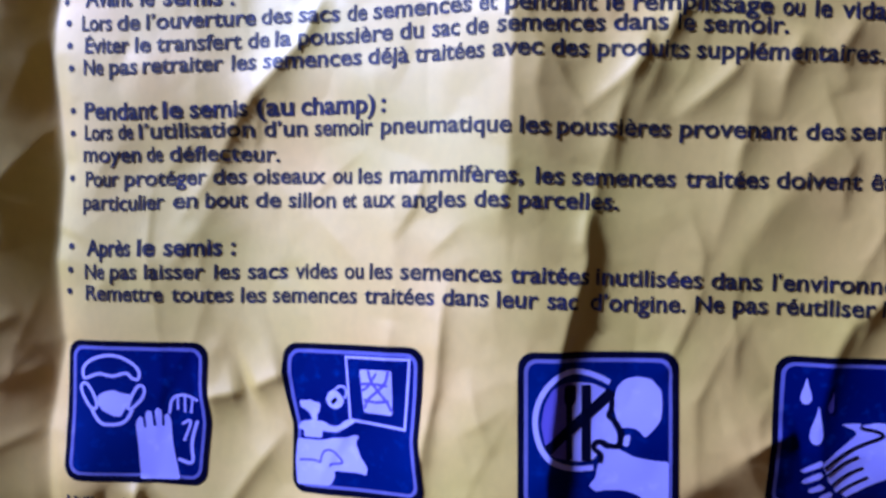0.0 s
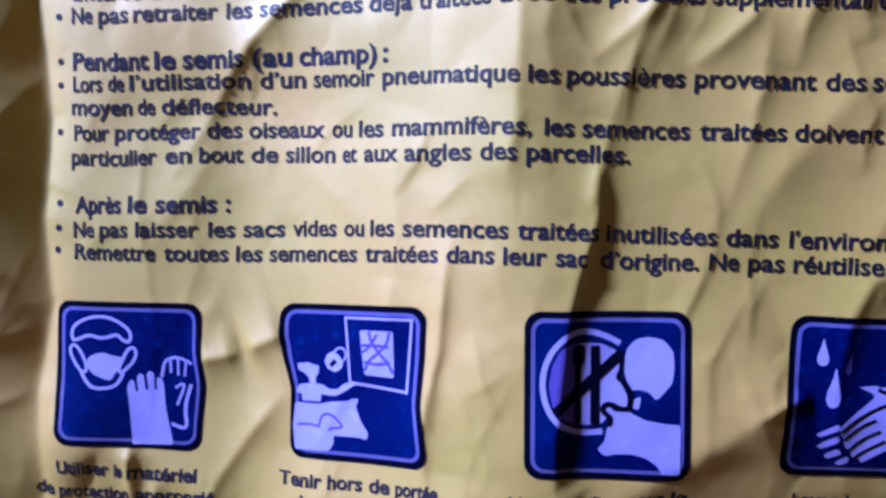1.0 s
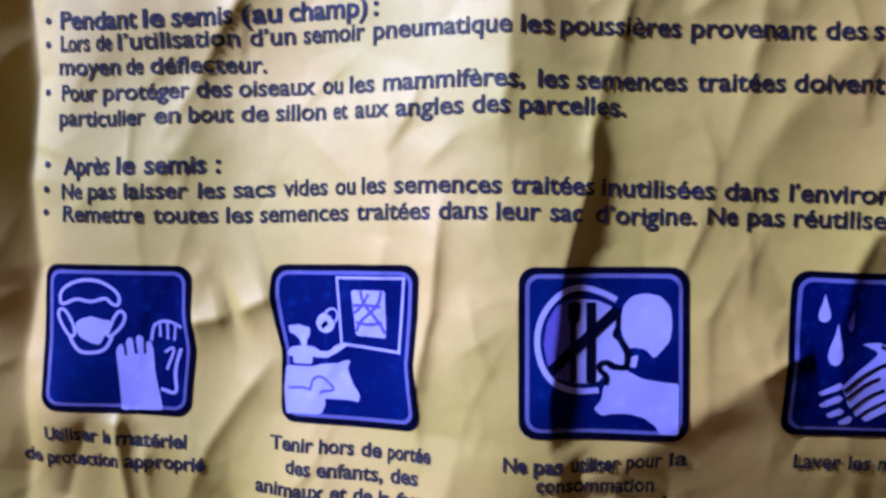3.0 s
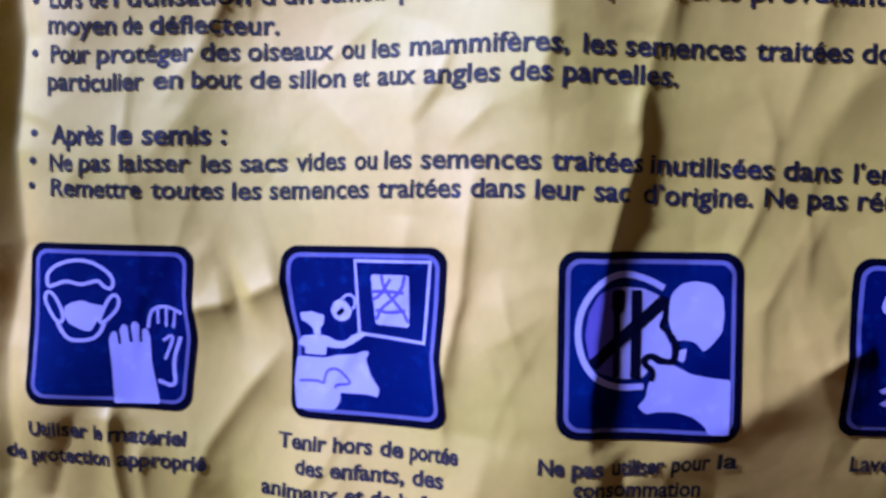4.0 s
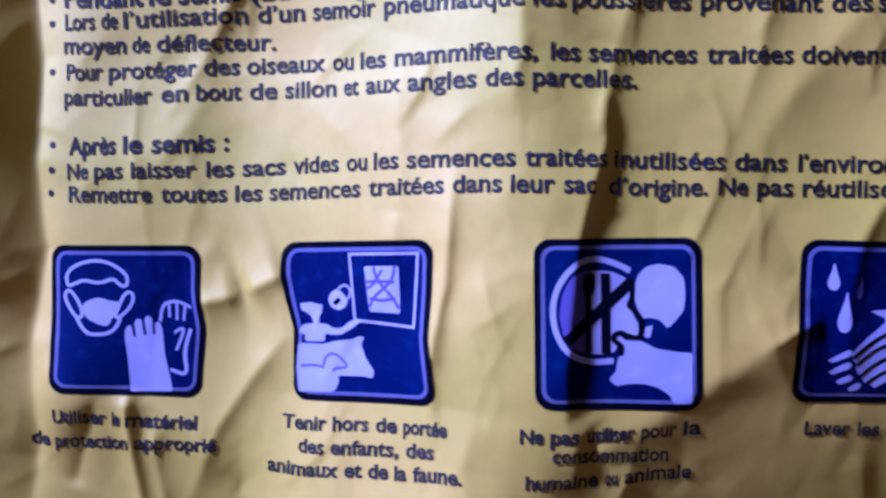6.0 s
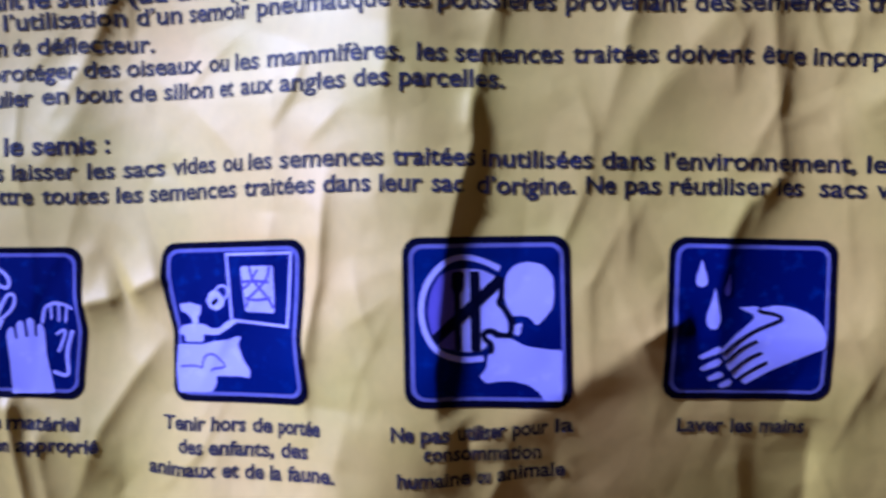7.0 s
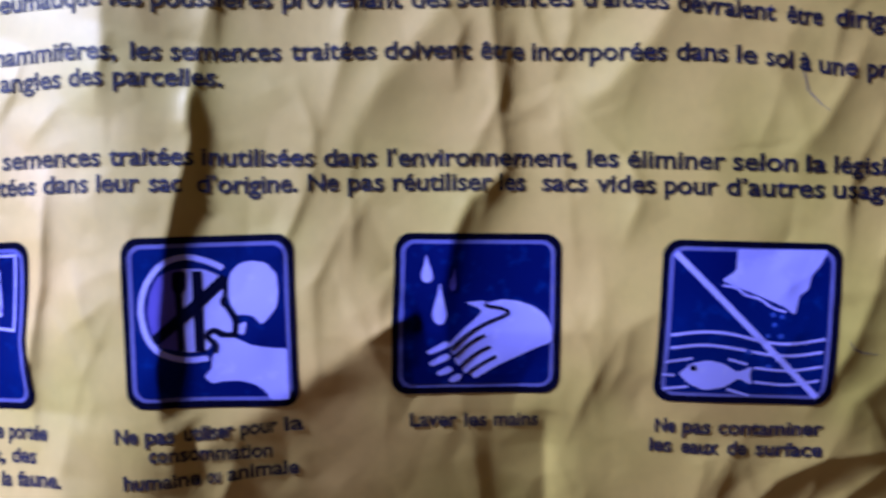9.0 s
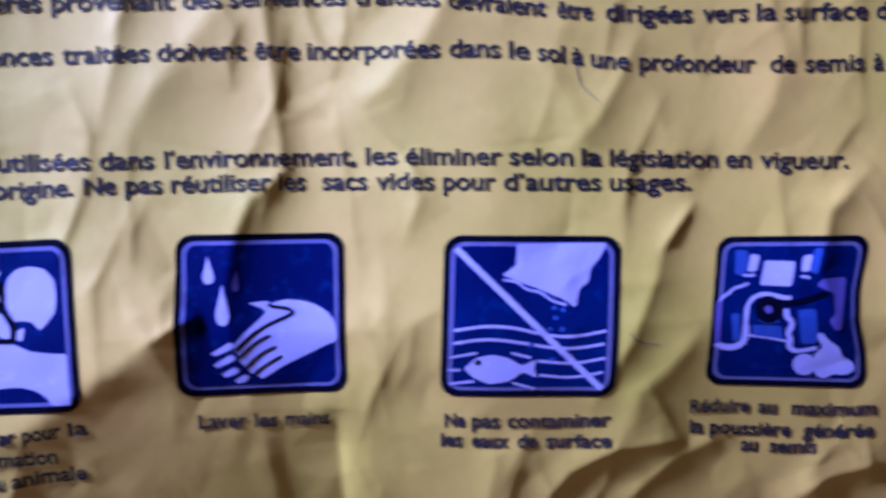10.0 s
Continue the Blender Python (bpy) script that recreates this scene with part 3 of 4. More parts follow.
print_line(2.4, INK_SMALL, [
    ("de", 0.8, 5.1, -40.1), ("protection", 6.1, 19.9, -40.2), ("approprié", 20.8, 35.8, -40.4)])
print_line(2.4, INK_SMALL, [
    ("Tenir", 48.1, 56.8, -35.2), ("hors", 57.9, 64.6, -34.5), ("de", 65.9, 70.0, -34.1), ("portée", 70.9, 78.6, -33.8)])
print_line(2.4, INK_SMALL, [
    ("des", 51.4, 56.4, -39.2), ("enfants,", 57.6, 70.2, -38.5), ("des", 71.5, 76.5, -37.8)])
print_line(2.4, INK_SMALL, [
    ("animaux", 45.3, 59.4, -43.4), ("et", 60.3, 63.6, -42.5), ("de", 64.7, 68.5, -42.2), ("la", 69.5, 71.9, -42.0), ("faune.", 72.8, 81.4, -41.5)])
print_line(2.4, INK_SMALL, [
    ("Ne", 90.9, 95.0, -33.8), ("pas", 95.9, 100.8, -33.8), ("utiliser", 102.1, 110.0, -33.5), ("pour", 111.1, 117.1, -32.8), ("la", 118.2, 121.4, -32.4)])
print_line(2.4, INK_SMALL, [
    ("consommation", 96.4, 116.0, -37.1)])
print_line(2.4, INK_SMALL, [
    ("humaine", 92.0, 104.4, -41.8), ("ou", 105.3, 107.7, -41.2), ("animale", 108.6, 120.2, -40.4)])
print_line(2.4, INK_SMALL, [
    ("Laver", 139.1, 147.2, -32.6), ("les", 148.4, 152.3, -32.9), ("mains", 153.5, 161.2, -32.9)])
print_line(2.4, INK_SMALL, [
    ("Ne", 181.2, 184.8, -33.7), ("pas", 185.8, 190.7, -34.0), ("contaminer", 192.0, 210.0, -34.4)])
print_line(2.4, INK_SMALL, [
    ("les", 180.4, 184.2, -37.3), ("eaux", 185.8, 192.3, -37.7), ("de", 193.7, 197.2, -37.9), ("surface", 198.7, 210.2, -38.3)])
print_line(2.4, INK_SMALL, [
    ("Réduire", 224.0, 234.7, -32.7), ("au", 236.2, 239.6, -33.3), ("maximum", 242.2, 257.6, -34.3)])
print_line(2.4, INK_SMALL, [
    ("la", 224.1, 226.9, -36.4), ("poussière", 227.7, 242.4, -37.3), ("générée", 244.5, 257.5, -38.4)])
print_line(2.4, INK_SMALL, [
    ("au", 233.6, 236.6, -40.3), ("semis", 238.7, 247.2, -41.1)])

for x, y in BULLETS:
    bullet(x, y)

# ---- pictograms ----
plot = Panel([(4.1, -3.3), (32.4, -2.8), (32.7, -30.8), (5.5, -29.9)],
             [(0, 0), (1, 0)], [(0, 0), (0.3, 0), (0.55, 0.9), (0.8, 0.25), (1, 0)])
panel = pictogram(plot, "navy printed pictogram of mask and gloves on paper sack")
symbol(panel, plot, "cap_symbol", "loop", "light", 2.2, [(12, 27.8), (11.6, 19.1), (19.3, 12.8), (31.1, 9.9), (41.5, 11.8), (52.5, 19.4), (52.1, 27.8), (46.6, 26.3), (43.7, 22.1), (35.6, 25), (31.1, 25.4), (23.8, 23.2), (15.7, 26.9)])
symbol(panel, plot, "mask_symbol", "loop", "light", 2.1, [(9.8, 34.9), (12, 30.1), (16.4, 32.4), (21.4, 42.4), (21.9, 48.6), (18.2, 49.5), (13.4, 42.6)])
symbol(panel, plot, "mask_symbol", "loop", "light", 2.1, [(56.2, 33), (53.2, 30.5), (49.5, 33.2), (44.7, 42.5), (42.7, 48.7), (46.4, 47.8), (54.3, 39.9)])
symbol(panel, plot, "mask_symbol", "line", "light", 2.3, [(18.2, 49.5), (21.4, 55.6), (25.5, 59.7), (31.2, 60.1), (38.3, 59.1), (42.7, 55.6), (46.3, 48.6)])
symbol(panel, plot, "mask_symbol", "fill", "light", 0, [(22.2, 40), (26.7, 36.8), (33.3, 35.1), (39.8, 37.2), (46.4, 37.8), (43, 45.6), (37.9, 54.2), (33, 53.6), (25.4, 50), (22.7, 45.5)])
symbol(panel, plot, "hand_shape_symbol", "fill", "light", 0, [(48.2, 58.4), (50.1, 53.5), (52.6, 53.4), (54, 61.3), (55.7, 60.9), (54.5, 52.1), (56.4, 48.7), (59.2, 49.2), (60.3, 59.5), (62.5, 59.7), (61.3, 49.6), (63.2, 46.5), (66.3, 47.9), (66, 59.2), (67.9, 59.2), (67.4, 51.6), (70.5, 50.3), (72.1, 56), (74.2, 70.9), (80.8, 96.4), (52.8, 97.6), (50.7, 75.1)])
symbol(panel, plot, "hand_shape_symbol", "line", "light", 2.0, [(71.2, 50.3), (73.1, 41.7), (76.3, 37.8), (83, 36.5), (88, 38.1), (92.1, 40.7)])
symbol(panel, plot, "hand_shape_symbol", "line", "light", 1.6, [(78.2, 38.5), (77.4, 47.5)])
symbol(panel, plot, "hand_shape_symbol", "line", "light", 1.6, [(83.4, 37.6), (82.1, 49)])
symbol(panel, plot, "hand_shape_symbol", "line", "light", 1.6, [(88.5, 38.7), (86.3, 49.5)])
symbol(panel, plot, "hand_shape_symbol", "line", "light", 1.8, [(79.8, 57.5), (84.3, 54), (86, 55.8), (81.9, 69.1)])
symbol(panel, plot, "hand_shape_symbol", "line", "light", 2.4, [(90.1, 54.6), (86.8, 70.3), (90.6, 85.8), (78.9, 82.1)])

plot = Panel([(47.5, -1.9), (75.7, -0.4), (76.7, -28.7), (50.1, -30.1)],
             [(0, 0), (0.2, -0.7), (0.35, -0.1), (0.55, 1.1), (0.8, 0.5), (1, 0)], [(0, 0), (0.3, -0.4), (0.6, -1.2), (0.8, -0.6), (1, 0)])
panel = pictogram(plot, "navy printed pictogram of window and animal on sack")
symbol(panel, plot, "window_symbol", "loop", "light", 2.4, [(46.2, 8.2), (90.5, 8.1), (89.3, 52.8), (47.7, 48.8)])
symbol(panel, plot, "pane_symbol", "fill", "light", 0, [(56.3, 15.8), (78.7, 15.7), (79.6, 44.7), (58.7, 43.5)])
symbol(panel, plot, "pane_mark", "line", "mauve", 1.9, [(56.5, 25.4), (65.8, 24.8), (75.9, 25.7)])
symbol(panel, plot, "pane_mark", "line", "mauve", 1.9, [(62.6, 16), (64.2, 23.5), (70, 30.2), (75.5, 36), (79, 41.9)])
symbol(panel, plot, "pane_mark", "line", "mauve", 1.9, [(76.3, 15.9), (75, 23.8), (67.3, 30.8), (62, 34.7), (59.1, 41)])
symbol(panel, plot, "pane_mark", "line", "mauve", 1.9, [(59, 35.4), (67, 36.9), (76.9, 35.5)])
symbol(panel, plot, "pane_mark", "line", "mauve", 1.7, [(56.9, 29.9), (62.2, 27.1), (68.1, 18)])
symbol(panel, plot, "lock_symbol", "fill", "light", 0, [(30.1, 36.6), (32.9, 32), (36.7, 29.9), (40.7, 31.8), (44.3, 36.2), (42.1, 40.6), (37.1, 42.9), (31.8, 41.4)])
symbol(panel, plot, "lock_mark", "line", "dark", 2.6, [(34.2, 39.1), (38.6, 35.7)])
symbol(panel, plot, "lock_symbol", "line", "light", 1.3, [(37.7, 30.4), (41.3, 27.3), (45.4, 27.9), (46.6, 31.8), (44.6, 35.6)])
symbol(panel, plot, "small_symbol", "fill", "light", 0, [(9.6, 38.6), (13.5, 38.5), (17.4, 37.8), (21.8, 39.3), (25.2, 39.7), (24, 44.7), (21, 47.4), (20.9, 51.1), (16.4, 51.2), (16.1, 47.4), (12.7, 44.3), (9.3, 43.1)])
symbol(panel, plot, "small_symbol", "fill", "light", 0, [(4.5, 55.4), (7.9, 52.1), (17.2, 51.1), (25.6, 51.5), (31, 54.2), (37.5, 53.8), (42.7, 50.1), (49.1, 48), (52.2, 49.5), (44.6, 53.9), (36.4, 58), (29.1, 58.2), (24.3, 57.5), (24, 62.6), (9.2, 62.5), (9, 58.2), (4.5, 57.3)])
symbol(panel, plot, "animal_symbol", "fill", "light", 0, [(3.8, 63.8), (23.1, 64.1), (31.8, 62.1), (44.9, 60.9), (49.9, 58.9), (54, 59.3), (51.2, 63.9), (54.3, 72.7), (59.7, 80.1), (58.2, 84.7), (52.3, 83.6), (33.4, 83.7), (33.8, 87.9), (30.7, 93.1), (27.5, 94.1), (4.1, 94.7), (2.3, 79.3)])
symbol(panel, plot, "animal_mark", "line", "mauve", 1.5, [(5.6, 78.2), (17.3, 77.3), (22.5, 78.9)])
symbol(panel, plot, "animal_mark", "line", "mauve", 1.6, [(22.5, 78.9), (24.1, 72.2), (28.5, 69.8), (33.5, 70.7), (37.8, 74.4), (41.3, 78.4), (30.4, 79.2), (30.4, 81.2)])

plot = Panel([(92.4, 0.1), (120.1, 0.8), (121.1, -28.2), (93.3, -28.0)],
             [(0, 0), (1, 0)], [(0, 0), (1, 0)])
panel = pictogram(plot, "navy printed pictogram of barred cutlery on paper sack")
symbol(panel, plot, "ring_symbol", "ring", "light", 3.4, [(57.4, 19), (49, 14.7), (38.8, 11.7), (29.8, 12.3), (21, 17.8), (13.5, 28.2), (10.5, 40.5), (11.9, 52.8), (16.5, 62.6), (24.3, 69.3), (34.5, 72.4), (47.1, 71.2)])
# the disc's left half in mauve: shade painted into the print colour
symbol(panel, plot, "disc_symbol", "fill", "mauve", 0, [(36.3, 18.2), (28.7, 19), (21.7, 22.7), (16.7, 31.9), (14.7, 44.2), (17.1, 56.4), (21.6, 63.8), (31.8, 66.9), (32.8, 44.2), (34.4, 18.4)])
symbol(panel, plot, "disc_symbol", "fill", "light", 0, [(33.7, 18.4), (46.5, 19.4), (54.9, 23.1), (58.1, 29.4), (55, 39.9), (57.6, 41.7), (62.2, 50.3), (61.6, 57.7), (57.2, 58.3), (50.7, 54), (46.9, 55.2), (46.4, 60.1), (49.6, 62.6), (47.1, 66.3), (39.5, 67.5), (31.8, 66.9), (33.5, 44.2)])
symbol(panel, plot, "bar_symbol", "line", "dark", 6.4, [(18.4, 60.1), (58.7, 24.5)])
symbol(panel, plot, "fork_symbol", "line", "dark", 3.6, [(32, 31.9), (32.1, 66.3)])
symbol(panel, plot, "fork_symbol", "fill", "dark", 0, [(29.3, 20.2), (36.3, 20.2), (35.8, 30.1), (33.9, 33.4), (30.4, 33.1), (28.8, 29.4)])
symbol(panel, plot, "knife_symbol", "line", "dark", 5.6, [(42.4, 20.2), (42.5, 66.9)])
symbol(panel, plot, "profile_mark", "line", "dark", 3.2, [(58.1, 23.9), (58.8, 34.4), (55.7, 39.3), (60.2, 41.7), (64.7, 49.1), (63.5, 57.7), (57.1, 57.7), (52, 54.6), (47.6, 55.8), (47, 59.5), (52.4, 62.8), (50.9, 68.1)])
symbol(panel, plot, "round_symbol", "fill", "light", 0, [(60, 28.2), (61.9, 21.5), (66.9, 16.6), (74.6, 15), (83.5, 16.6), (89.3, 23.3), (90, 33.1), (88.8, 41.7), (83.8, 47.9), (79.3, 52.1), (74.9, 47.2), (69.1, 46), (64.7, 46.6), (62.1, 42.3), (60.8, 38), (59.7, 34.4)])
symbol(panel, plot, "small_symbol", "fill", "light", 0, [(66, 51.5), (70.4, 50.3), (68.8, 57.7), (65.4, 57.1), (64.7, 54.6)])
symbol(panel, plot, "lower_symbol", "fill", "light", 0, [(50.8, 56.4), (54.6, 59.5), (62.2, 58.9), (72.5, 63.8), (85.2, 65.6), (94.1, 66), (94, 95.7), (82.9, 95.7), (80.3, 90.8), (73.9, 86.5), (65, 84.4), (54.9, 84.7), (48.6, 86.1), (44.1, 82.2), (48.5, 77.3), (49.7, 69.9), (52.8, 65), (48.9, 61.3), (47.6, 57.7)])

plot = Panel([(136.9, 0.8), (165.0, 0.5), (164.6, -26.9), (136.1, -26.8)],
             [(0, 0), (1, 0)], [(0, 0), (1, 0)])
panel = pictogram(plot, "navy printed pictogram of washing under drops on sack")
symbol(panel, plot, "drop_symbol", "fill", "light", 0, [(19.3, 13), (20.7, 18.2), (22.6, 23.4), (23.3, 26.8), (22, 29.6), (19.9, 30.3), (17.7, 29.6), (16.2, 26.8), (16.7, 23.3), (18.3, 18.2)])
symbol(panel, plot, "drop_symbol", "fill", "light", 0, [(27.7, 30.1), (29.4, 37.9), (31.2, 45.7), (32, 50.9), (30.4, 55.1), (27.9, 56.1), (25.3, 55), (23.5, 50.9), (24, 45.7), (26.4, 37.9)])
symbol(panel, plot, "drop_symbol", "fill", "mauve", 0, [(36, 20.6), (36.8, 25.1), (36.9, 29.5), (37.2, 32.4), (36.5, 34.8), (35.4, 35.4), (34.2, 34.8), (33.3, 32.4), (33.5, 29.5), (35.4, 25)])
# a hand being washed, drawn as a plain shape
symbol(panel, plot, "hand_shape_symbol", "fill", "light", 0, [(42.7, 42.5), (48.2, 41.9), (53.6, 41.4), (55.7, 42.9), (59.9, 41.8), (65.7, 40.7), (74.2, 41.7), (82, 44.1), (88.3, 47.9), (92.6, 52.6), (94.8, 59.2), (95.2, 66.8), (87.8, 69.9), (74.9, 76.2), (62.2, 82.4), (49.4, 90.5), (47.3, 88.1), (43.4, 87), (41.2, 83.3), (37.8, 79.9), (36.6, 74.8), (34.2, 71.7), (33.6, 68.2), (40.9, 60.1), (48.5, 53), (52.8, 48.6), (51.4, 46.3), (46.9, 44.4)])
symbol(panel, plot, "hand_mark", "line", "dark", 2.2, [(54.4, 43.4), (56.7, 45.2), (63.9, 45.8), (69.9, 48.6), (65.8, 51.1), (58.9, 53.9), (52.2, 57.1), (43.5, 63), (34.7, 71.7)])
symbol(panel, plot, "hand_mark", "line", "dark", 1.9, [(54.7, 62.9), (47.5, 66.5), (42.2, 70.9), (36.9, 76.2)])
symbol(panel, plot, "hand_mark", "line", "dark", 1.9, [(58.2, 70.1), (51.6, 73.1), (45.2, 77.8), (40.4, 83)])
symbol(panel, plot, "hand_mark", "line", "dark", 1.9, [(61.7, 76.1), (54.3, 80.2), (48, 84.4), (44.7, 87.5)])
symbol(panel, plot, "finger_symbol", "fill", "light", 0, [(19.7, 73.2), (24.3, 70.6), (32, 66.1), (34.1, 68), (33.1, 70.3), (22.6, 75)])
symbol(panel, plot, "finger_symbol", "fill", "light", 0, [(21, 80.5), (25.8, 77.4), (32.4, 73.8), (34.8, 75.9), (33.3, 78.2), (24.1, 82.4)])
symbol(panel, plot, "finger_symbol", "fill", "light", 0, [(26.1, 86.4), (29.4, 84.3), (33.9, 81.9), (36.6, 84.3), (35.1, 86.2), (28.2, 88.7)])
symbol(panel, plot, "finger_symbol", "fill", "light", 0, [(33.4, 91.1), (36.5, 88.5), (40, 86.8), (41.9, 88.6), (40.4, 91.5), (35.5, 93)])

plot = Panel([(182.0, -0.4), (211.9, -1.3), (210.6, -29.0), (180.5, -28.1)],
             [(0, 0), (1, 0)], [(0, 0), (1, 0)])
panel = pictogram(plot, "navy printed pictogram of fish and waves on sack")
symbol(panel, plot, "sack_symbol", "fill", "light", 0, [(41, 5), (92, 4), (88, 13), (83, 20), (82, 28), (77, 32), (75, 44), (69, 39), (62, 36), (53, 32), (45, 29), (33, 24), (41, 18)])
symbol(panel, plot, "sack_symbol", "line", "light", 1.4, [(34, 27), (42, 28), (47, 33), (55, 34), (62, 40), (70, 42)])
symbol(panel, plot, "slash_symbol", "line", "light", 3.6, [(7, 8), (92, 95)])
symbol(panel, plot, "wave_symbol", "line", "light", 1.8, [(7, 58), (25, 55), (41, 56), (59, 61), (74, 62), (93, 58)])
symbol(panel, plot, "wave_symbol", "line", "light", 1.8, [(7, 66), (25, 63), (43, 65), (63, 69), (78, 69), (92, 66)])
symbol(panel, plot, "wave_symbol", "line", "light", 1.6, [(5, 75), (20, 72)])
symbol(panel, plot, "wave_symbol", "line", "light", 1.6, [(40, 72), (51, 75)])
symbol(panel, plot, "wave_symbol", "line", "light", 1.6, [(55, 77), (75, 79), (93, 75)])
symbol(panel, plot, "wave_symbol", "line", "light", 1.6, [(56, 86), (75, 88), (92, 84)])
symbol(panel, plot, "wave_symbol", "line", "light", 1.6, [(4, 83), (11, 83)])
symbol(panel, plot, "wave_symbol", "line", "light", 1.6, [(5, 92), (19, 90)])
symbol(panel, plot, "wave_symbol", "line", "light", 1.6, [(41, 91), (54, 95)])
symbol(panel, plot, "fish_symbol", "fill", "light", 0, [(13, 82), (20, 75), (29, 73), (38, 75), (46, 80), (54, 76), (53, 82), (55, 88), (47, 84), (39, 90), (28, 92), (19, 88)])
symbol(panel, plot, "fish_eye", "dot", "dark", 1.8, [(21, 78)])
symbol(panel, plot, "grain_symbol", "dot", "pale", 1.5, [(63, 44)])
symbol(panel, plot, "grain_symbol", "dot", "pale", 1.5, [(68, 45)])
symbol(panel, plot, "grain_symbol", "dot", "pale", 1.4, [(64, 50)])
symbol(panel, plot, "grain_symbol", "dot", "pale", 1.7, [(68, 57)])
symbol(panel, plot, "grain_symbol", "dot", "pale", 1.4, [(61, 57)])
symbol(panel, plot, "grain_symbol", "dot", "pale", 1.6, [(51, 67)])
symbol(panel, plot, "grain_symbol", "dot", "pale", 1.5, [(63, 76)])

plot = Panel([(228.6, -1.9), (255.2, -2.3), (255.4, -29.4), (226.3, -27.5)],
             [(0, 0), (1, 0)], [(0, 0), (0.35, -2.1), (0.55, -2.2), (0.75, -0.8), (1, 0)])
panel = pictogram(plot, "navy printed pictogram of farm machine on paper sack")
symbol(panel, plot, "machine_shade", "fill", "pale", 0, [(12.2, 8.7), (20.7, 9.3), (21.4, 23.3), (17.6, 26.1), (13.1, 24.6)])
symbol(panel, plot, "machine_symbol", "fill", "light", 0, [(22.5, 11.7), (28.5, 12.3), (27.5, 22.9), (21.4, 23.3)])
symbol(panel, plot, "machine_symbol", "line", "light", 1.6, [(17.1, 24.6), (21.6, 26), (26.5, 25.4)])
symbol(panel, plot, "machine_symbol", "fill", "light", 0, [(32.2, 15.9), (51.8, 16.4), (51.6, 32.6), (30.7, 32)])
symbol(panel, plot, "machine_symbol", "fill", "light", 0, [(56.5, 13), (62.4, 11.8), (62.1, 22.6), (56.5, 23.2)])
symbol(panel, plot, "machine_shade", "fill", "pale", 0, [(63.1, 7.9), (68.7, 7.9), (67.1, 24.6), (62.7, 23.2)])
symbol(panel, plot, "machine_symbol", "line", "light", 1.6, [(56.7, 26.5), (60.1, 25.9), (62.9, 27.4)])
symbol(panel, plot, "machine_symbol", "line", "light", 1.8, [(22.9, 30.9), (17.9, 33.1), (14, 33.8), (10.1, 37.8), (6.1, 40), (4.1, 44.1)])
symbol(panel, plot, "leg_symbol", "line", "mauve", 3.6, [(4.3, 43.1), (4.4, 56), (5, 71.1)])
symbol(panel, plot, "leg_symbol", "line", "light", 4.2, [(3.8, 71.1), (9.4, 73.7), (15.1, 74.1), (20.8, 71.8), (23.3, 66.2), (23.2, 58.6)])
symbol(panel, plot, "machine_symbol", "line", "light", 2.8, [(23, 59.5), (23, 52.5), (23.6, 45.5), (26.5, 40.6), (31.5, 38.1), (37.6, 37.7), (45.4, 39.9), (52.4, 40.1)])
symbol(panel, plot, "machine_shade", "fill", "pale", 0, [(12.9, 51.2), (18.3, 50.8), (20.2, 68.7), (15, 69.8)])
symbol(panel, plot, "machine_shade", "fill", "pale", 0, [(27.4, 58.2), (33.1, 58.3), (46.6, 58.6), (47.5, 67.6), (27.4, 65.2)])
symbol(panel, plot, "wheel_mark", "loop", "dark", 6.5, [(43.6, 47.8), (43, 50.8), (41, 53.1), (38, 54), (35, 53.2), (32.6, 51.1), (31.5, 48.1), (32.1, 45), (34.2, 42.8), (37.1, 41.9), (40.2, 42.6), (42.6, 44.8)])
symbol(panel, plot, "wheel_mark", "line", "pale", 1.8, [(31.3, 54.7), (38.1, 57.3), (45.2, 55.3)])
symbol(panel, plot, "wheel_symbol", "fill", "mauve", 0, [(40.6, 48.2), (40.2, 50), (38.7, 51.1), (36.9, 51.1), (35.3, 50.1), (34.6, 48.3), (35, 46.5), (36.5, 45.4), (38.3, 45.3), (39.9, 46.4)])
symbol(panel, plot, "leg_symbol", "line", "light", 1.7, [(24.1, 65.3), (36.7, 66.4), (51.5, 69.3)])
symbol(panel, plot, "leg_symbol", "line", "light", 3.6, [(49.5, 47.4), (50.4, 52.8), (54.2, 55.7), (53, 60.2), (50.5, 63.3), (52.6, 68.3), (50.5, 72.3), (54.5, 75.5)])
symbol(panel, plot, "leg_symbol", "line", "light", 2.6, [(54.5, 75.5), (61, 75), (68.9, 72.9)])
symbol(panel, plot, "machine_shade", "fill", "pale", 0, [(57.4, 47.8), (69.4, 47), (70.7, 61.8), (68.8, 70.2), (59, 70.5)])
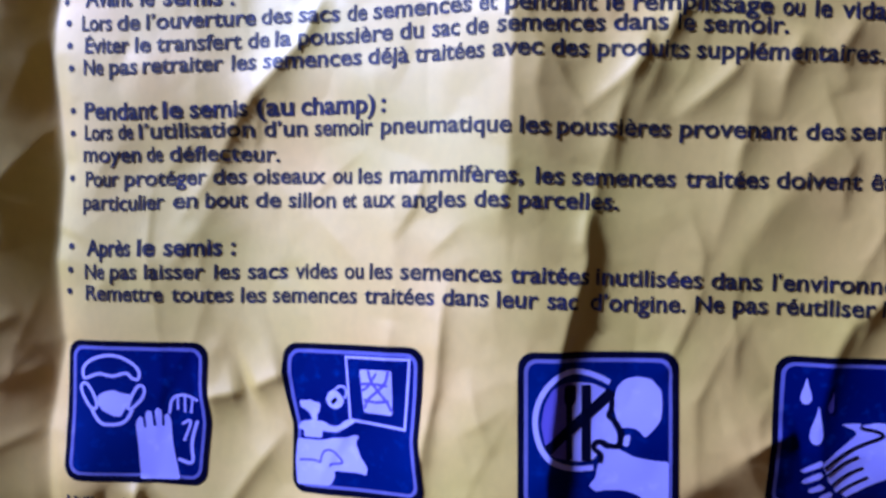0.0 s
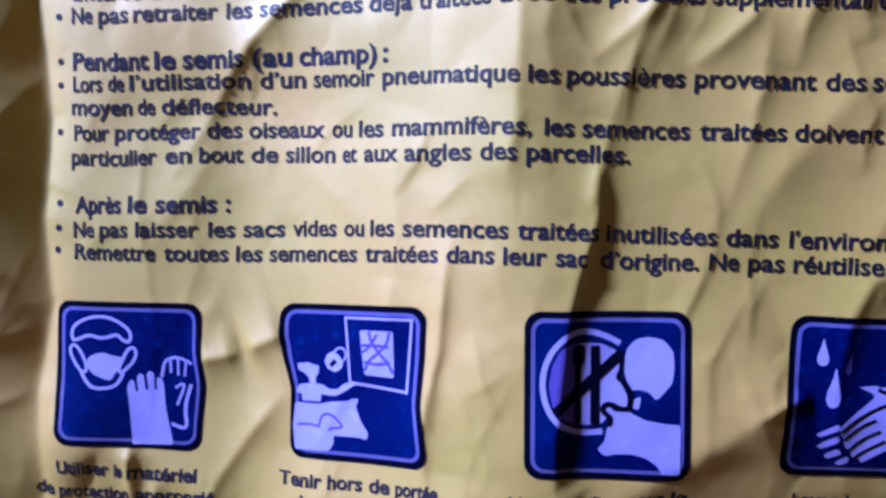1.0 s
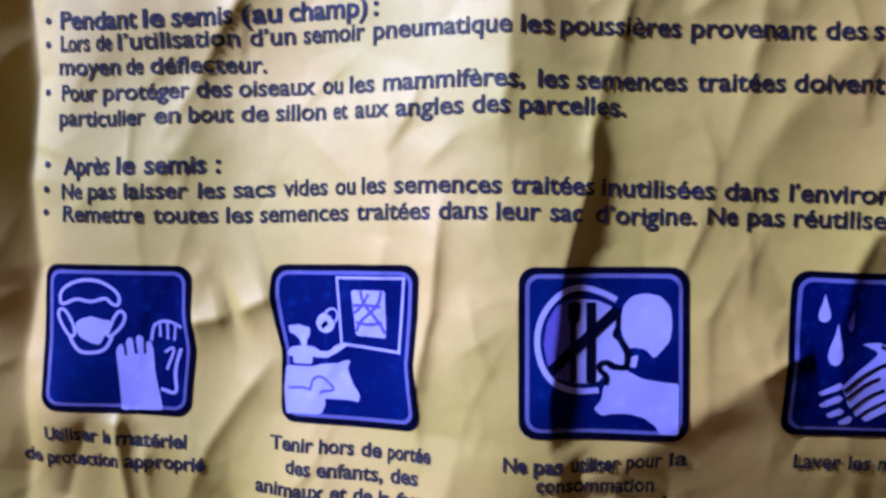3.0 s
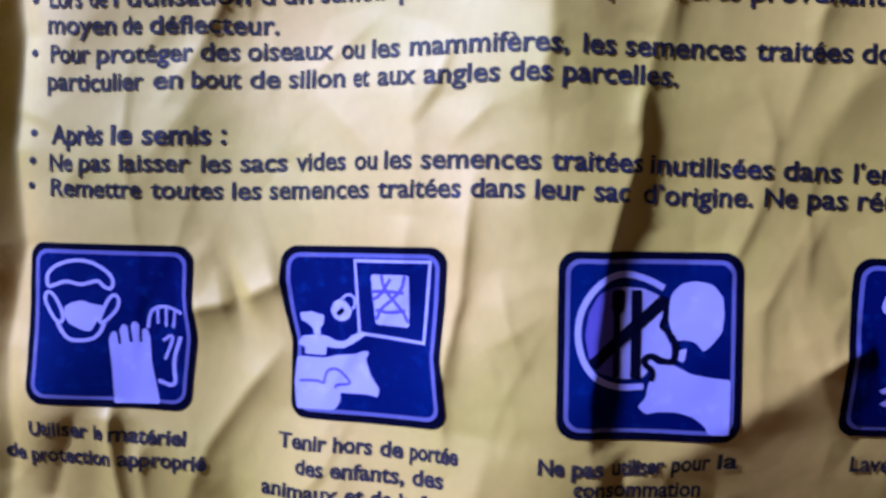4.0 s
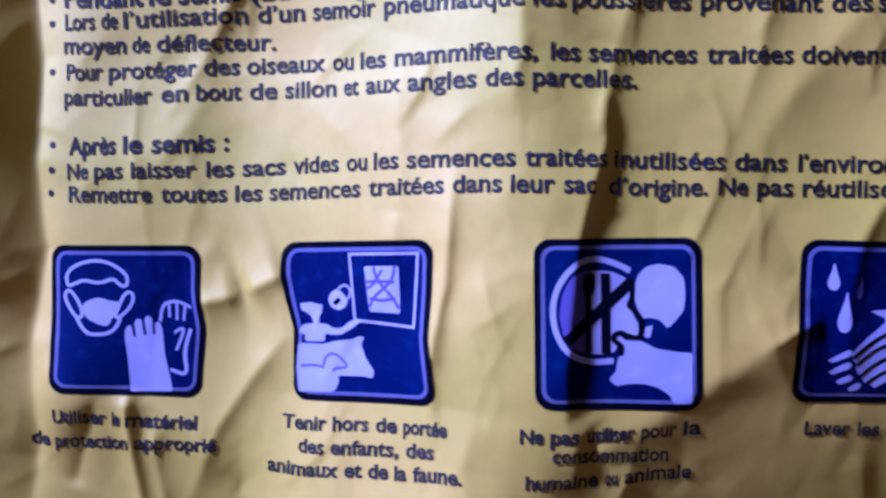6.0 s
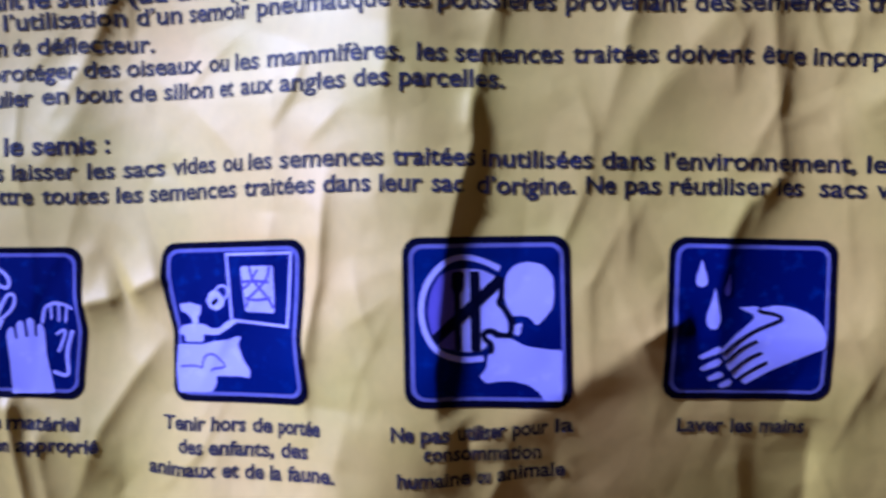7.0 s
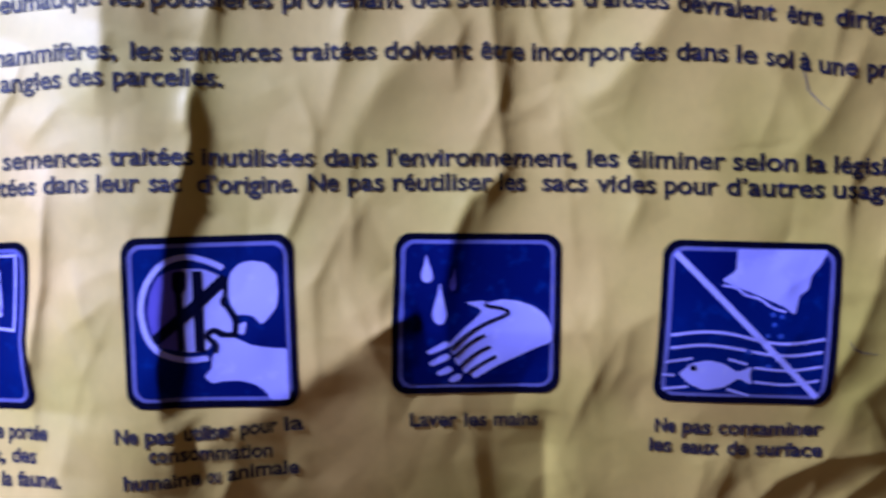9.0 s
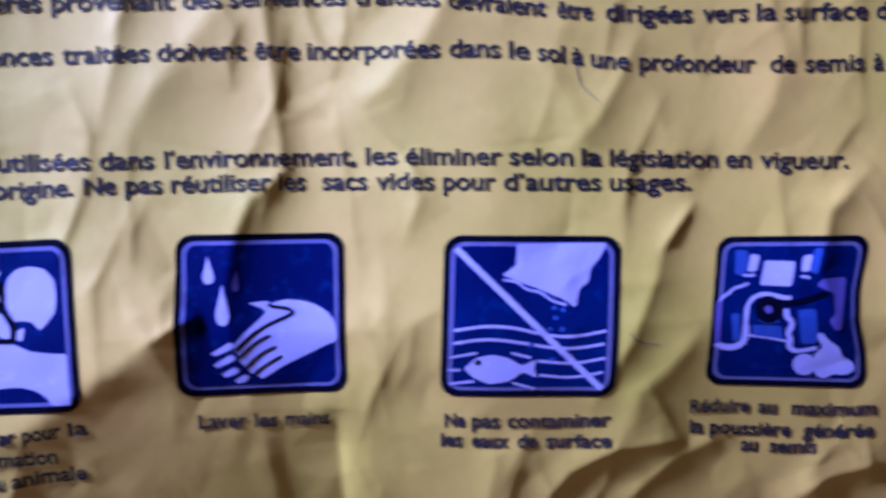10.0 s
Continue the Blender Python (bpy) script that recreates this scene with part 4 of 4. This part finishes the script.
symbol(panel, plot, "arm_mark", "line", "dark", 3.4, [(45, 43.3), (51.7, 43.4), (60.7, 42.1), (75.6, 36.4)])
symbol(panel, plot, "pipe_symbol", "fill", "mauve", 0, [(68.7, 32.1), (70.4, 27.9), (78.3, 26.9), (87.8, 26.6), (88.9, 31.8), (87.7, 49.5), (86.8, 59.9), (82.4, 61.5), (78.8, 54.5), (82.3, 50.8), (81.2, 36.9), (75, 34.6)])
symbol(panel, plot, "cloud_symbol", "fill", "light", 0, [(68.2, 84.3), (67.4, 88), (64.9, 90.9), (61.3, 92), (57.6, 91.2), (54.8, 88.5), (53.6, 84.8), (54.4, 81), (56.9, 78.2), (60.5, 77.1), (64.3, 77.9), (67.1, 80.6)])
symbol(panel, plot, "cloud_symbol", "fill", "light", 0, [(67, 77.7), (72.7, 72.5), (69.1, 64.3), (72.9, 62.4), (77, 67.6), (83.1, 72.2), (85.1, 78.3), (92, 82.5), (92.7, 87.8), (86.7, 91.3), (79.4, 90.7), (73.4, 94.2), (68, 91.7), (65.9, 84.4)])

# ---- small marks on the paper ----
def hairline(name, points, width, mat, label):
    """A thin mark drawn through the points, in millimetres."""
    bm = bmesh.new()
    pts = [np.array(p, float) for p in points]
    rails = []
    for i, p in enumerate(pts):
        d = pts[min(i + 1, len(pts) - 1)] - pts[max(i - 1, 0)]
        n = np.array((-d[1], d[0])) / np.linalg.norm(d) * width / 2 * (1 if 0 < i < len(pts) - 1 else 0.3)
        rails.append((bm.verts.new((*(p + n), 0)), bm.verts.new((*(p - n), 0))))
    for (a, b), (c, d) in zip(rails[:-1], rails[1:]):
        bm.faces.new((a, b, d, c))
    bmesh.ops.recalc_face_normals(bm, faces=bm.faces[:])
    return on_sack(draped(name, bm, mat, None, 0.09, label))


hairline("hairline_mark", [(213.0, -17.6), (213.9, -19.0), (215.6, -19.7), (218.6, -20.1)], 0.22, GREY_MARK, "thin grey violet line on the paper")
hairline("hairline_mark", [(204.7, 29.9), (204.9, 26.6), (205.5, 24.2), (207.2, 22.4), (208.9, 20.9)], 0.2, GREY_MARK, "thin grey violet line on the paper")
